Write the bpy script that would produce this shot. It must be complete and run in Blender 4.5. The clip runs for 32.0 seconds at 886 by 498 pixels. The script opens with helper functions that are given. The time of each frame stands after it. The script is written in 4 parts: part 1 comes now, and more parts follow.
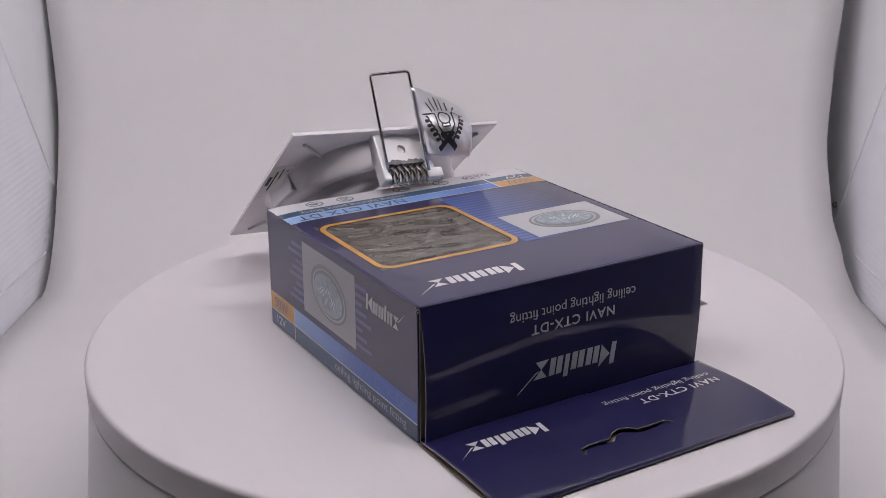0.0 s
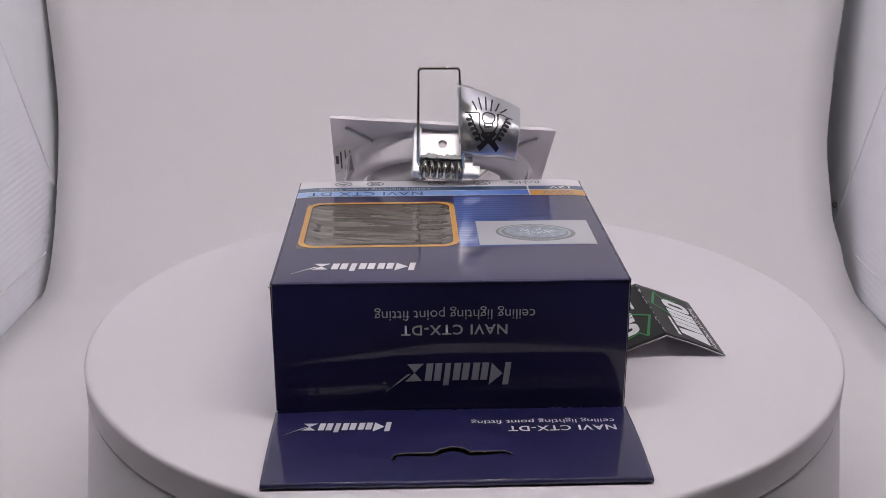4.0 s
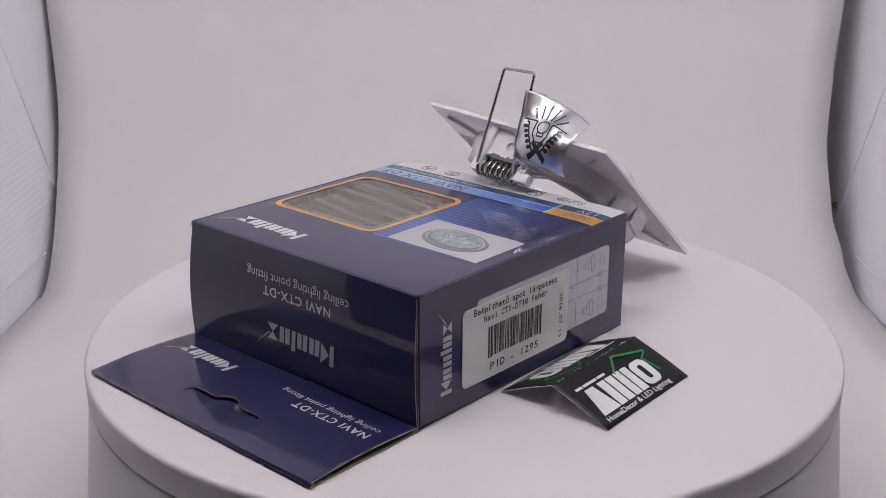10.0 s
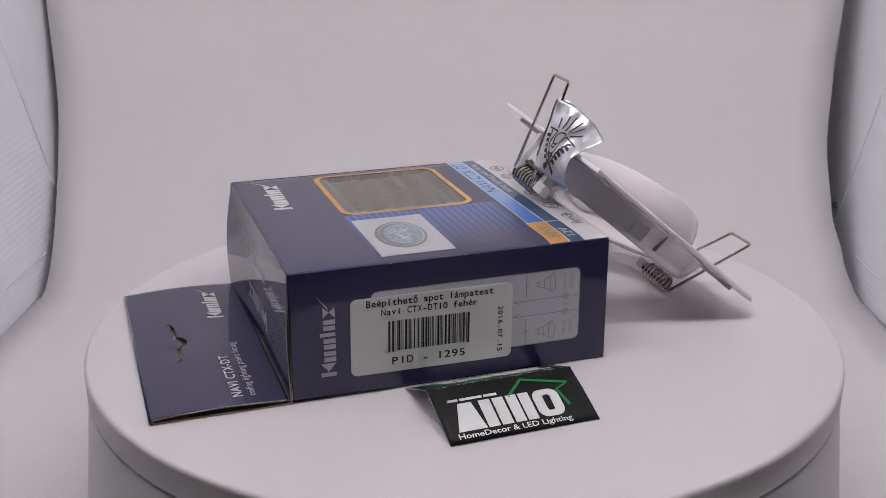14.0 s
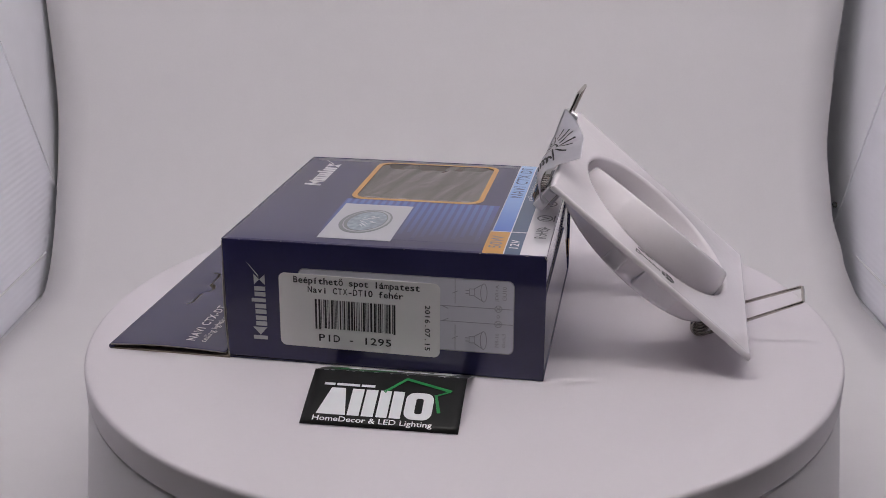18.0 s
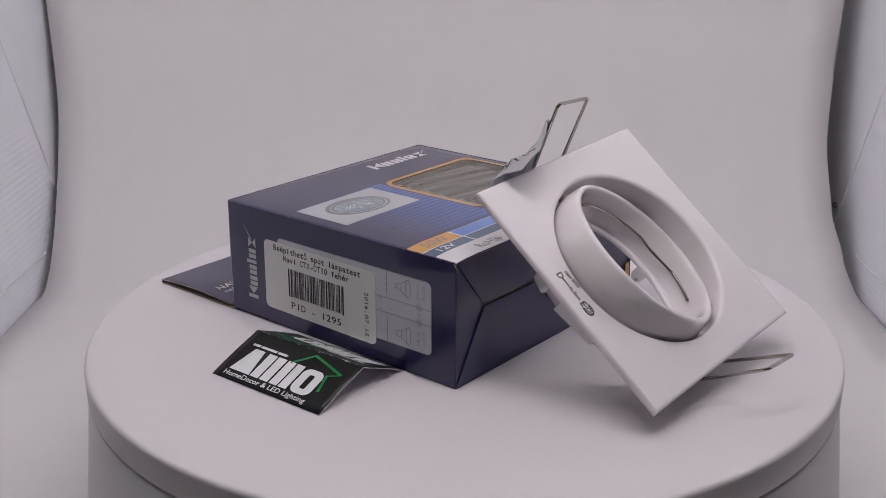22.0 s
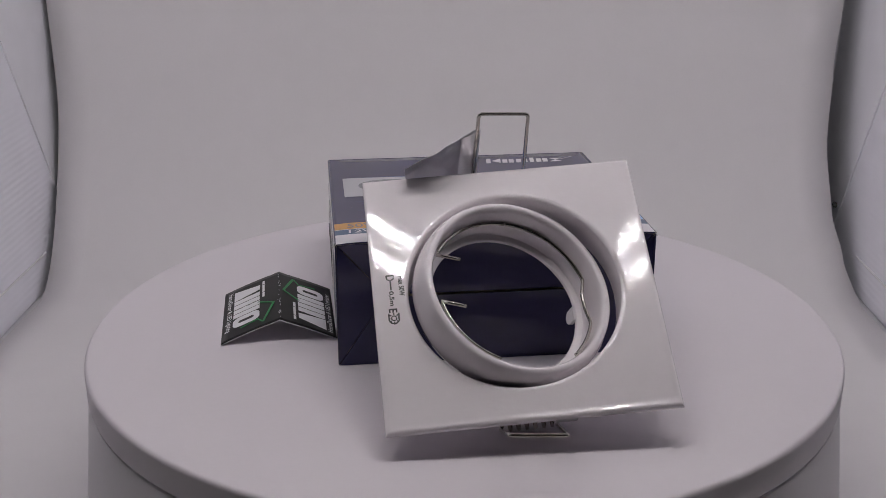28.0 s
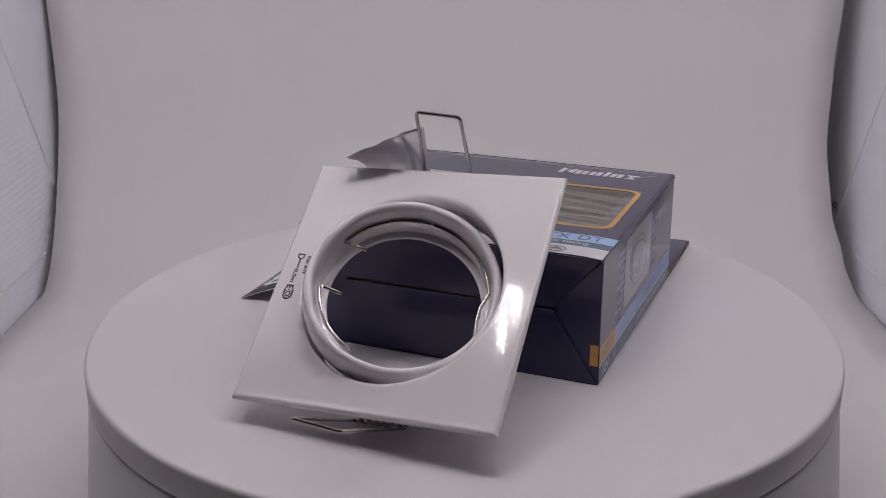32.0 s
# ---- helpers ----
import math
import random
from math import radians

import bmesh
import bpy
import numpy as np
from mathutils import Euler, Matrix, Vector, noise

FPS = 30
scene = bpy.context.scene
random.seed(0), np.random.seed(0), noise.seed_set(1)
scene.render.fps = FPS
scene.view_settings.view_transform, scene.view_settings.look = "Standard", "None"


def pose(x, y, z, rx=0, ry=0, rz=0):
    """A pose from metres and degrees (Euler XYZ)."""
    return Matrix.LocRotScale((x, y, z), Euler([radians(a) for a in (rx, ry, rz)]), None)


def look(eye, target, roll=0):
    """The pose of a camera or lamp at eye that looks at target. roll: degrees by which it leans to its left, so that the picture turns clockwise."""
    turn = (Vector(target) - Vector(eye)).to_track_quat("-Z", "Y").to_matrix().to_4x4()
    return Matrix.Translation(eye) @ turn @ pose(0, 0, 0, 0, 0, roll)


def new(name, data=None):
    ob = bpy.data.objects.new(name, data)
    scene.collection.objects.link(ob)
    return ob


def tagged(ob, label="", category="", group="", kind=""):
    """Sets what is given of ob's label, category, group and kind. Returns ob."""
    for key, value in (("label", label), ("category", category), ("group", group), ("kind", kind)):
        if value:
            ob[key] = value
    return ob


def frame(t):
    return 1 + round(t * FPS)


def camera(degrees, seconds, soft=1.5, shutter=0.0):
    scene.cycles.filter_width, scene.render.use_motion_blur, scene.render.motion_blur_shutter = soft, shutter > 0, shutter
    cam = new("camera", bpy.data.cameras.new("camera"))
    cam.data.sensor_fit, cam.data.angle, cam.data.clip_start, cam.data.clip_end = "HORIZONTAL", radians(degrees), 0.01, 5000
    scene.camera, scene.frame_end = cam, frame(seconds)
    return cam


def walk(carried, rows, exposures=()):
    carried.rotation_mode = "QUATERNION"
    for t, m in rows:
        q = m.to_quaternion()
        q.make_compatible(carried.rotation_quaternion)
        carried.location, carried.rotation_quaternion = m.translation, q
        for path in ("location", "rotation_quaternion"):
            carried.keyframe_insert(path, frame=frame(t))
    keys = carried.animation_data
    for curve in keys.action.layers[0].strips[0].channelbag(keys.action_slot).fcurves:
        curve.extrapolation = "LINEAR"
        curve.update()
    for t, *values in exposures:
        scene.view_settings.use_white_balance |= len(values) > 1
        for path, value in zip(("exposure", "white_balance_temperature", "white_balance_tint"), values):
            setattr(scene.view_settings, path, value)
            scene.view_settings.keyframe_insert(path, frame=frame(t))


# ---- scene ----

# ---------------------------------------------------------------- camera
SECONDS = 32.0
SPIN = 7.3026            # degrees a second, clockwise from above
EYE = (0.0, -0.415, 0.1752)
AIM = (EYE[0] - math.sin(radians(1.056)) * math.cos(radians(19.31)),
       EYE[1] + math.cos(radians(1.056)) * math.cos(radians(19.31)),
       EYE[2] - math.sin(radians(19.31)))
cam = camera(42.6, SECONDS, soft=0.7)
walk(cam, [(0.0, look(EYE, AIM, -0.09)), (SECONDS, look(EYE, AIM, -0.09))],
     exposures=[(0.0, 0.05), (6.0, 0.09), (13.0, 0.03), (20, -0.11), (25, -0.24), (27.5, -0.46), (29.5, -0.49), (32.0, -0.37)])

# ---------------------------------------------------------------- light
LED_STRENGTH = 384.0
LED_Y, LED_Z, LED_TILT = (-0.108, -0.132), 0.396, 10.0
world = bpy.data.worlds.new("dim_room_air")
world.use_nodes = True
world.node_tree.nodes["Background"].inputs[0].default_value = (0.8, 0.85, 1.0, 1)
world.node_tree.nodes["Background"].inputs[1].default_value = 0.012
scene.world = world


# ---------------------------------------------------------------- materials
def mat(name, colour, rough=0.5, metal=0.0, vary=0.06, grain=300.0, bump=0.0, bump_scale=None, coat=0.0, coat_rough=0.05,
        rough_vary=0.0, emit=0.0, spec=0.5, stain=None):
    m = bpy.data.materials.new(name)
    m.use_nodes = True
    nt = m.node_tree
    b = nt.nodes["Principled BSDF"]
    b.inputs["Roughness"].default_value = rough
    b.inputs["Metallic"].default_value = metal
    b.inputs["Coat Weight"].default_value = coat
    b.inputs["Coat Roughness"].default_value = coat_rough
    b.inputs["Specular IOR Level"].default_value = spec
    tc = nt.nodes.new("ShaderNodeTexCoord")
    fine = nt.nodes.new("ShaderNodeTexNoise")
    fine.inputs["Scale"].default_value = grain
    fine.inputs["Detail"].default_value = 4
    nt.links.new(tc.outputs["Object"], fine.inputs["Vector"])
    wide = nt.nodes.new("ShaderNodeTexNoise")
    wide.inputs["Scale"].default_value = grain / 14
    wide.inputs["Detail"].default_value = 3
    nt.links.new(tc.outputs["Object"], wide.inputs["Vector"])
    mixn = nt.nodes.new("ShaderNodeMath")
    mixn.operation = "ADD"
    nt.links.new(fine.outputs["Fac"], mixn.inputs[0])
    nt.links.new(wide.outputs["Fac"], mixn.inputs[1])
    ramp = nt.nodes.new("ShaderNodeMapRange")
    ramp.inputs["From Min"].default_value, ramp.inputs["From Max"].default_value = 0.6, 1.4
    ramp.inputs["To Min"].default_value, ramp.inputs["To Max"].default_value = 1 - vary, 1 + vary
    nt.links.new(mixn.outputs[0], ramp.inputs["Value"])
    mul = nt.nodes.new("ShaderNodeVectorMath")
    mul.operation = "SCALE"
    mul.inputs[0].default_value = colour
    nt.links.new(ramp.outputs[0], mul.inputs["Scale"])
    nt.links.new(mul.outputs[0], b.inputs["Base Color"])
    if rough_vary:
        rr = nt.nodes.new("ShaderNodeMapRange")
        rr.inputs["From Min"].default_value, rr.inputs["From Max"].default_value = 0.3, 0.7
        rr.inputs["To Min"].default_value = max(0.0, rough - rough_vary)
        rr.inputs["To Max"].default_value = rough + rough_vary
        nt.links.new(wide.outputs["Fac"], rr.inputs["Value"])
        nt.links.new(rr.outputs[0], b.inputs["Roughness"])
    if bump:
        bt = nt.nodes.new("ShaderNodeTexNoise")
        bt.inputs["Scale"].default_value = bump_scale or grain
        bt.inputs["Detail"].default_value = 2
        nt.links.new(tc.outputs["Object"], bt.inputs["Vector"])
        bn = nt.nodes.new("ShaderNodeBump")
        bn.inputs["Strength"].default_value = 1.0
        bn.inputs["Distance"].default_value = bump
        nt.links.new(bt.outputs["Fac"], bn.inputs["Height"])
        nt.links.new(bn.outputs[0], b.inputs["Normal"])
        if coat:
            nt.links.new(bn.outputs[0], b.inputs["Coat Normal"])
    if emit:
        b.inputs["Emission Color"].default_value = (1.0, 0.950, 0.950, 1)
        b.inputs["Emission Strength"].default_value = emit
    return m


def ribbed(name, colour, rough, pitch, axis, depth):
    """A ribbed plastic or woven fabric: fine parallel ribs along one axis."""
    m = mat(name, colour, rough, vary=0.03, grain=60)
    nt = m.node_tree
    wv = nt.nodes.new("ShaderNodeTexWave")
    wv.bands_direction = axis
    wv.inputs["Scale"].default_value = 0.314 / pitch
    wv.inputs["Distortion"].default_value = 0.6
    tc = [n for n in nt.nodes if n.type == "TEX_COORD"][0]
    nt.links.new(tc.outputs["Object"], wv.inputs["Vector"])
    bn = nt.nodes.new("ShaderNodeBump")
    bn.inputs["Distance"].default_value = depth
    nt.links.new(wv.outputs["Fac"], bn.inputs["Height"])
    nt.links.new(bn.outputs[0], nt.nodes["Principled BSDF"].inputs["Normal"])
    return m


def shaded_band(name, low, high, axis, lo, hi, rough=0.3):
    """Printed ink that runs from one colour to another along one axis of the object."""
    m = mat(name, low, rough, coat=0.6)
    nt = m.node_tree
    tc = [n for n in nt.nodes if n.type == "TEX_COORD"][0]
    sp = nt.nodes.new("ShaderNodeSeparateXYZ")
    nt.links.new(tc.outputs["Object"], sp.inputs[0])
    mr = nt.nodes.new("ShaderNodeMapRange")
    mr.inputs["From Min"].default_value, mr.inputs["From Max"].default_value = lo, hi
    nt.links.new(sp.outputs[axis], mr.inputs["Value"])
    mx = nt.nodes.new("ShaderNodeMix")
    mx.data_type = "RGBA"
    nt.links.new(mr.outputs[0], mx.inputs["Factor"])
    mx.inputs[6].default_value = (*low, 1)
    mx.inputs[7].default_value = (*high, 1)
    nt.links.new(mx.outputs[2], nt.nodes["Principled BSDF"].inputs["Base Color"])
    return m


PAPER = mat("backdrop_sheet", (0.80, 0.775, 0.785), 0.6, vary=0.015, grain=900, bump=0.00003)
FABRIC_SIDE = ribbed("tent_side_fabric", (0.89, 0.89, 0.96), 0.6, 0.004, "Z", 0.00008)
FABRIC_GUSSET = ribbed("tent_gusset_fabric", (0.87, 0.87, 0.92), 0.6, 0.003, "Y", 0.00003)
FABRIC = mat("tent_fabric", (0.80, 0.80, 0.83), 0.6, vary=0.02, grain=120)
ROOM = mat("dim_room_paint", (0.05, 0.05, 0.055), 0.8, vary=0.05, grain=20)
PLASTIC = mat("white_turntable_plastic", (0.735, 0.69, 0.73), 0.42, vary=0.012, grain=500, bump=0.00001, bump_scale=2500, rough_vary=0.05)
PLASTIC_BASE = mat("white_base_plastic", (0.82, 0.79, 0.81), 0.5, vary=0.012, grain=500)
ALU = mat("aluminium_profile", (0.7, 0.7, 0.72), 0.4, metal=1.0)
LED = mat("lit_led_chip", (0.9, 0.9, 0.9), 0.5, emit=LED_STRENGTH)
BLACK = mat("black_plastic", (0.02, 0.02, 0.02), 0.5)
NAVY = mat("navy_gloss_print", (0.0112, 0.0096, 0.066), 0.5, spec=0.35, vary=0.10, grain=700, coat=1.0, coat_rough=0.05, bump=0.0000035, bump_scale=900)
NAVY.node_tree.nodes["Principled BSDF"].inputs["Coat IOR"].default_value = 1.44
BOARD = mat("grey_board_edge", (0.34, 0.32, 0.29), 0.9, vary=0.12, grain=1500)
BOARD_DARK = mat("grey_board_inside", (0.26, 0.21, 0.17), 0.9, vary=0.15, grain=900)
ORANGE = mat("orange_print", (0.58, 0.28, 0.042), 0.35, vary=0.03, coat=0.6)
TEAL = mat("dark_teal_print", (0.028, 0.075, 0.16), 0.35, vary=0.05, coat=0.6)
WHITE_INK = mat("white_print", (0.68, 0.66, 0.70), 0.35, vary=0.03, coat=0.5)
GREY_INK = mat("pale_grey_print", (0.56, 0.56, 0.60), 0.35, vary=0.03, coat=0.6)
FAINT_INK = mat("faint_blue_print", (0.025, 0.035, 0.20), 0.35, vary=0.05, coat=0.9)
STRIPE_INK = mat("light_blue_print", (0.08, 0.17, 0.55), 0.35, vary=0.05, coat=0.8)
BLACK_INK = mat("black_print", (0.012, 0.012, 0.014), 0.4, vary=0.1)
NAVY_INK = mat("navy_text_print", (0.02, 0.03, 0.14), 0.35, vary=0.05, coat=0.5)
DIM_INK = mat("grey_line_print", (0.16, 0.16, 0.18), 0.4, vary=0.05)
PICTURE_INK = mat("grey_picture_print", (0.43, 0.43, 0.47), 0.35, vary=0.03, coat=0.7)
# pale grey print for the carton's sides, their shade mixed into the colour
SHADED_SIDE_INK = mat("shaded_grey_print", (0.40, 0.40, 0.44), 0.35, vary=0.03, coat=0.8)
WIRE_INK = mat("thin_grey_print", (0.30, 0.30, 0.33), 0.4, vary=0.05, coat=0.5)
# the top picture's grey, darkened in colour for the left side's shade
SHADED_SIDE_PICTURE = mat("shaded_picture_print", (0.28, 0.28, 0.32), 0.35, vary=0.03, coat=0.9)
STICKER = mat("matt_white_sticker", (0.74, 0.73, 0.72), 0.55, vary=0.015, grain=900)
PANEL_INK = mat("pale_panel_print", (0.56, 0.56, 0.62), 0.35, vary=0.02, coat=0.7)
FILM = mat("crinkled_dark_film", (0.095, 0.080, 0.066), 0.10, vary=0.2, grain=160, coat=0.4, coat_rough=0.02)
RIM_INK = mat("dark_grey_print", (0.14, 0.15, 0.16), 0.35, vary=0.1, coat=0.7)
RING_INK = mat("mid_grey_print", (0.34, 0.35, 0.37), 0.35, vary=0.1, coat=0.6)
GLASS_INK = mat("printed_lamp_glass", (0.24, 0.30, 0.36), 0.3, vary=0.6, grain=500, coat=0.6)
ENAMEL = mat("white_gloss_enamel", (0.80, 0.752, 0.782), 0.06, vary=0.012, grain=260, bump=0.000040, bump_scale=340, spec=0.5, coat=0.6, coat_rough=0.035)
ENAMEL_CAST = mat("white_cast_enamel", (0.76, 0.735, 0.76), 0.10, vary=0.02, grain=260, coat=0.5, coat_rough=0.06, bump=0.00007, bump_scale=220)
CHROME = mat("nickel_spring_wire", (0.50, 0.47, 0.43), 0.14, metal=1.0, vary=0.10, grain=1500)
STRIP_DARK = mat("dark_rough_metal", (0.16, 0.16, 0.165), 0.45, metal=0.6, vary=0.3, grain=900, bump=0.0002, bump_scale=700)
FOIL = mat("silver_foil", (0.70, 0.69, 0.72), 0.32, metal=1.0, vary=0.04, grain=300, bump=0.00004, bump_scale=160)
CARD_BLACK = mat("black_card_print", (0.008, 0.008, 0.008), 0.36, vary=0.15, grain=800, spec=0.22)
CARD_WHITE = mat("white_card_stock", (0.76, 0.74, 0.80), 0.6, vary=0.02, grain=900)
GREEN = mat("green_print", (0.0, 0.22, 0.045), 0.35, vary=0.05)
CARD_TEXT = mat("white_card_print", (0.82, 0.82, 0.84), 0.35, vary=0.02)
BLUE_BAND = shaded_band("blue_gradient_print", (0.035, 0.14, 0.55), (0.28, 0.47, 0.80), 0, 0.034, -0.02)
STRIPE_FADE = shaded_band("fading_blue_print", (0.058, 0.130, 0.42), (0.0112, 0.0096, 0.066), 0, 0.003, 0.050)
GLOW_FADE = shaded_band("glowing_blue_print", (0.030, 0.055, 0.25), (0.0112, 0.0096, 0.066), 0, 0.003, 0.046)
for socket, value in (("Coat Weight", 1.0), ("Coat IOR", 1.44), ("Coat Roughness", 0.05), ("Roughness", 0.5), ("Specular IOR Level", 0.35)):
    for fade in (STRIPE_FADE, GLOW_FADE):
        fade.node_tree.nodes["Principled BSDF"].inputs[socket].default_value = value
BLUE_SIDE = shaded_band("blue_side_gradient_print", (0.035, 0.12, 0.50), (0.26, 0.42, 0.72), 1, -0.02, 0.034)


# ---------------------------------------------------------------- mesh helpers
def part(name, bm, material, parent=None, label="", smooth=False, mats=None):
    """Link a bmesh as one mesh object, under a thing or a part when parent is given."""
    me = bpy.data.meshes.new(name)
    if smooth:
        for f in bm.faces:
            f.smooth = True
    bm.to_mesh(me)
    bm.free()
    for m in (mats or [material]):
        me.materials.append(m)
    ob = new(name, me)
    ob.parent = parent
    if label:
        ob["label"] = label
    return ob


def block(x0, x1, y0, y1, z0, z1, bevel=0.0, seg=2):
    bm = bmesh.new()
    bmesh.ops.create_cube(bm, size=1.0)
    for v in bm.verts:
        v.co = Vector(((x0 + x1) / 2 + v.co.x * (x1 - x0), (y0 + y1) / 2 + v.co.y * (y1 - y0), (z0 + z1) / 2 + v.co.z * (z1 - z0)))
    if bevel:
        bmesh.ops.bevel(bm, geom=bm.edges[:], offset=bevel, segments=seg, affect="EDGES", profile=0.6)
    return bm


def lathe(profile, segs=96, closed=True):
    """Turn a profile of (radius, z) round the z axis; a closed profile makes a solid ring."""
    bm = bmesh.new()
    rings = []
    for i in range(segs):
        a = 2 * math.pi * i / segs
        rings.append([bm.verts.new((r * math.cos(a), r * math.sin(a), z)) for r, z in profile])
    n = len(profile)
    for i in range(segs):
        a, b = rings[i], rings[(i + 1) % segs]
        for j in range(n if closed else n - 1):
            k = (j + 1) % n
            bm.faces.new((a[j], b[j], b[k], a[k]))
    bmesh.ops.remove_doubles(bm, verts=bm.verts[:], dist=1e-7)
    bmesh.ops.recalc_face_normals(bm, faces=bm.faces[:])
    return bm


def tube(points, r, sides=10):
    """A round wire along a line of points."""
    pts = [Vector(p) for p in points]
    bm = bmesh.new()
    up, rings = None, []
    for i, p in enumerate(pts):
        d = (pts[min(i + 1, len(pts) - 1)] - pts[max(i - 1, 0)]).normalized()
        if up is None:
            up = d.orthogonal().normalized()
        up = (up - d * up.dot(d)).normalized()
        side = d.cross(up)
        rings.append([bm.verts.new(p + (up * math.cos(2 * math.pi * k / sides) + side * math.sin(2 * math.pi * k / sides)) * r) for k in range(sides)])
    for a, b in zip(rings, rings[1:]):
        for k in range(sides):
            bm.faces.new((a[k], a[(k + 1) % sides], b[(k + 1) % sides], b[k]))
    bm.faces.new(rings[0][::-1])
    bm.faces.new(rings[-1])
    return bm


def rounded(points, r, n=6):
    """A line of points with its corners rounded to radius r."""
    pts = [Vector(p) for p in points]
    out = [pts[0]]
    for a, b, c in zip(pts, pts[1:], pts[2:]):
        p, q = b + (a - b).normalized() * r, b + (c - b).normalized() * r
        for i in range(n + 1):
            t = i / n
            out.append(p * (1 - t) ** 2 + b * 2 * t * (1 - t) + q * t * t)
    out.append(pts[-1])
    return out


def round_rect(u0, u1, v0, v1, r, n=6):
    out = []
    for cx, cy, a0 in ((u1 - r, v1 - r, 0), (u0 + r, v1 - r, 90), (u0 + r, v0 + r, 180), (u1 - r, v0 + r, 270)):
        for i in range(n + 1):
            a = radians(a0 + 90 * i / n)
            out.append((cx + r * math.cos(a), cy + r * math.sin(a)))
    return out


def slab(outline, z0=0.0, z1=0.00008):
    """A flat plate of that outline, from z0 to z1."""
    bm = bmesh.new()
    top = [bm.verts.new((u, v, z1)) for u, v in outline]
    bot = [bm.verts.new((u, v, z0)) for u, v in outline]
    bm.faces.new(top)
    bm.faces.new(bot[::-1])
    n = len(top)
    for i in range(n):
        bm.faces.new((bot[i], bot[(i + 1) % n], top[(i + 1) % n], top[i]))
    bmesh.ops.recalc_face_normals(bm, faces=bm.faces[:])
    return bm


def frame_slab(outer, inner, z0, z1):
    """A flat frame between two outlines with as many points."""
    bm = bmesh.new()
    n = len(outer)
    ring = [[bm.verts.new((*outer[i], z1)), bm.verts.new((*outer[i], z0)), bm.verts.new((*inner[i], z0)), bm.verts.new((*inner[i], z1))] for i in range(n)]
    for i in range(n):
        a, b = ring[i], ring[(i + 1) % n]
        for k in range(4):
            bm.faces.new((a[k], a[(k + 1) % 4], b[(k + 1) % 4], b[k]))
    bmesh.ops.recalc_face_normals(bm, faces=bm.faces[:])
    return bm


def circle(u, v, r, n=32, ry=None):
    return [(u + r * math.cos(2 * math.pi * i / n), v + (ry or r) * math.sin(2 * math.pi * i / n)) for i in range(n)]


def join(*bms):
    out = bms[0]
    for b in bms[1:]:
        me = bpy.data.meshes.new("joining")
        b.to_mesh(me)
        b.free()
        out.from_mesh(me)
        bpy.data.meshes.remove(me)
    return out


def strokes(lines, width, z0=0.0, z1=0.00008):
    """Flat drawn lines of that width: each a list of (u, v)."""
    bms = []
    for line in lines:
        bm = bmesh.new()
        pts = [Vector((u, v, 0)) for u, v in line]
        rows = []
        for i, p in enumerate(pts):
            d = (pts[min(i + 1, len(pts) - 1)] - pts[max(i - 1, 0)]).normalized()
            s = Vector((-d.y, d.x, 0)) * width / 2
            rows.append([bm.verts.new(p + s + Vector((0, 0, z1))), bm.verts.new(p - s + Vector((0, 0, z1))),
                         bm.verts.new(p - s + Vector((0, 0, z0))), bm.verts.new(p + s + Vector((0, 0, z0)))])
        for a, b in zip(rows, rows[1:]):
            for k in range(4):
                bm.faces.new((a[k], b[k], b[(k + 1) % 4], a[(k + 1) % 4]))
        bm.faces.new(rows[0])
        bm.faces.new(rows[-1][::-1])
        bmesh.ops.recalc_face_normals(bm, faces=bm.faces[:])
        bms.append(bm)
    return join(*bms)


def lettering(words, u0, u1, v0, v1, heavy=0.0, slant=0.0, z=0.00006, track=1.0):
    """Words set in the built-in font, fitted into the box u0..u1, v0..v1."""
    cu = bpy.data.curves.new("lettering", "FONT")
    cu.body, cu.size, cu.offset, cu.shear, cu.resolution_u = words, 1.0, heavy, slant, 3
    cu.space_character = track
    ob = bpy.data.objects.new("lettering", cu)
    scene.collection.objects.link(ob)
    dg = bpy.context.evaluated_depsgraph_get()
    me = bpy.data.meshes.new_from_object(ob.evaluated_get(dg))
    bpy.data.objects.remove(ob)
    bm = bmesh.new()
    bm.from_mesh(me)
    bpy.data.meshes.remove(me)
    xs = [v.co.x for v in bm.verts]
    ys = [v.co.y for v in bm.verts]
    x0, x1, y0, y1 = min(xs), max(xs), min(ys), max(ys)
    for v in bm.verts:
        v.co = Vector((u0 + (v.co.x - x0) / (x1 - x0) * (u1 - u0), v0 + (v.co.y - y0) / (y1 - y0) * (v1 - v0), z))
    return bm


def typewriter(words, u0, u1, v0, v1, heavy=0.0, z=0.00006):
    """Words in even steps, as a label printer sets them: one cell a character between u0 and u1, capitals from v0 to v1."""
    step, size = (u1 - u0) / len(words), (v1 - v0) / 0.70
    bms = []
    for k, ch in enumerate(words):
        if ch == " ":
            continue
        cu = bpy.data.curves.new("lettering", "FONT")
        cu.body, cu.size, cu.offset, cu.resolution_u = ch, 1.0, heavy, 3
        ob = bpy.data.objects.new("lettering", cu)
        scene.collection.objects.link(ob)
        me = bpy.data.meshes.new_from_object(ob.evaluated_get(bpy.context.evaluated_depsgraph_get()))
        bpy.data.objects.remove(ob)
        bm = bmesh.new()
        bm.from_mesh(me)
        bpy.data.meshes.remove(me)
        xs = [v.co.x for v in bm.verts]
        mid, wide = (min(xs) + max(xs)) / 2, max(xs) - min(xs)
        sx = min(size * 1.25, 0.86 * step / max(wide, 0.01))
        for v in bm.verts:
            v.co = Vector((u0 + (k + 0.5) * step + (v.co.x - mid) * sx, v0 + v.co.y * size, z))
        bms.append(bm)
    return join(*bms)


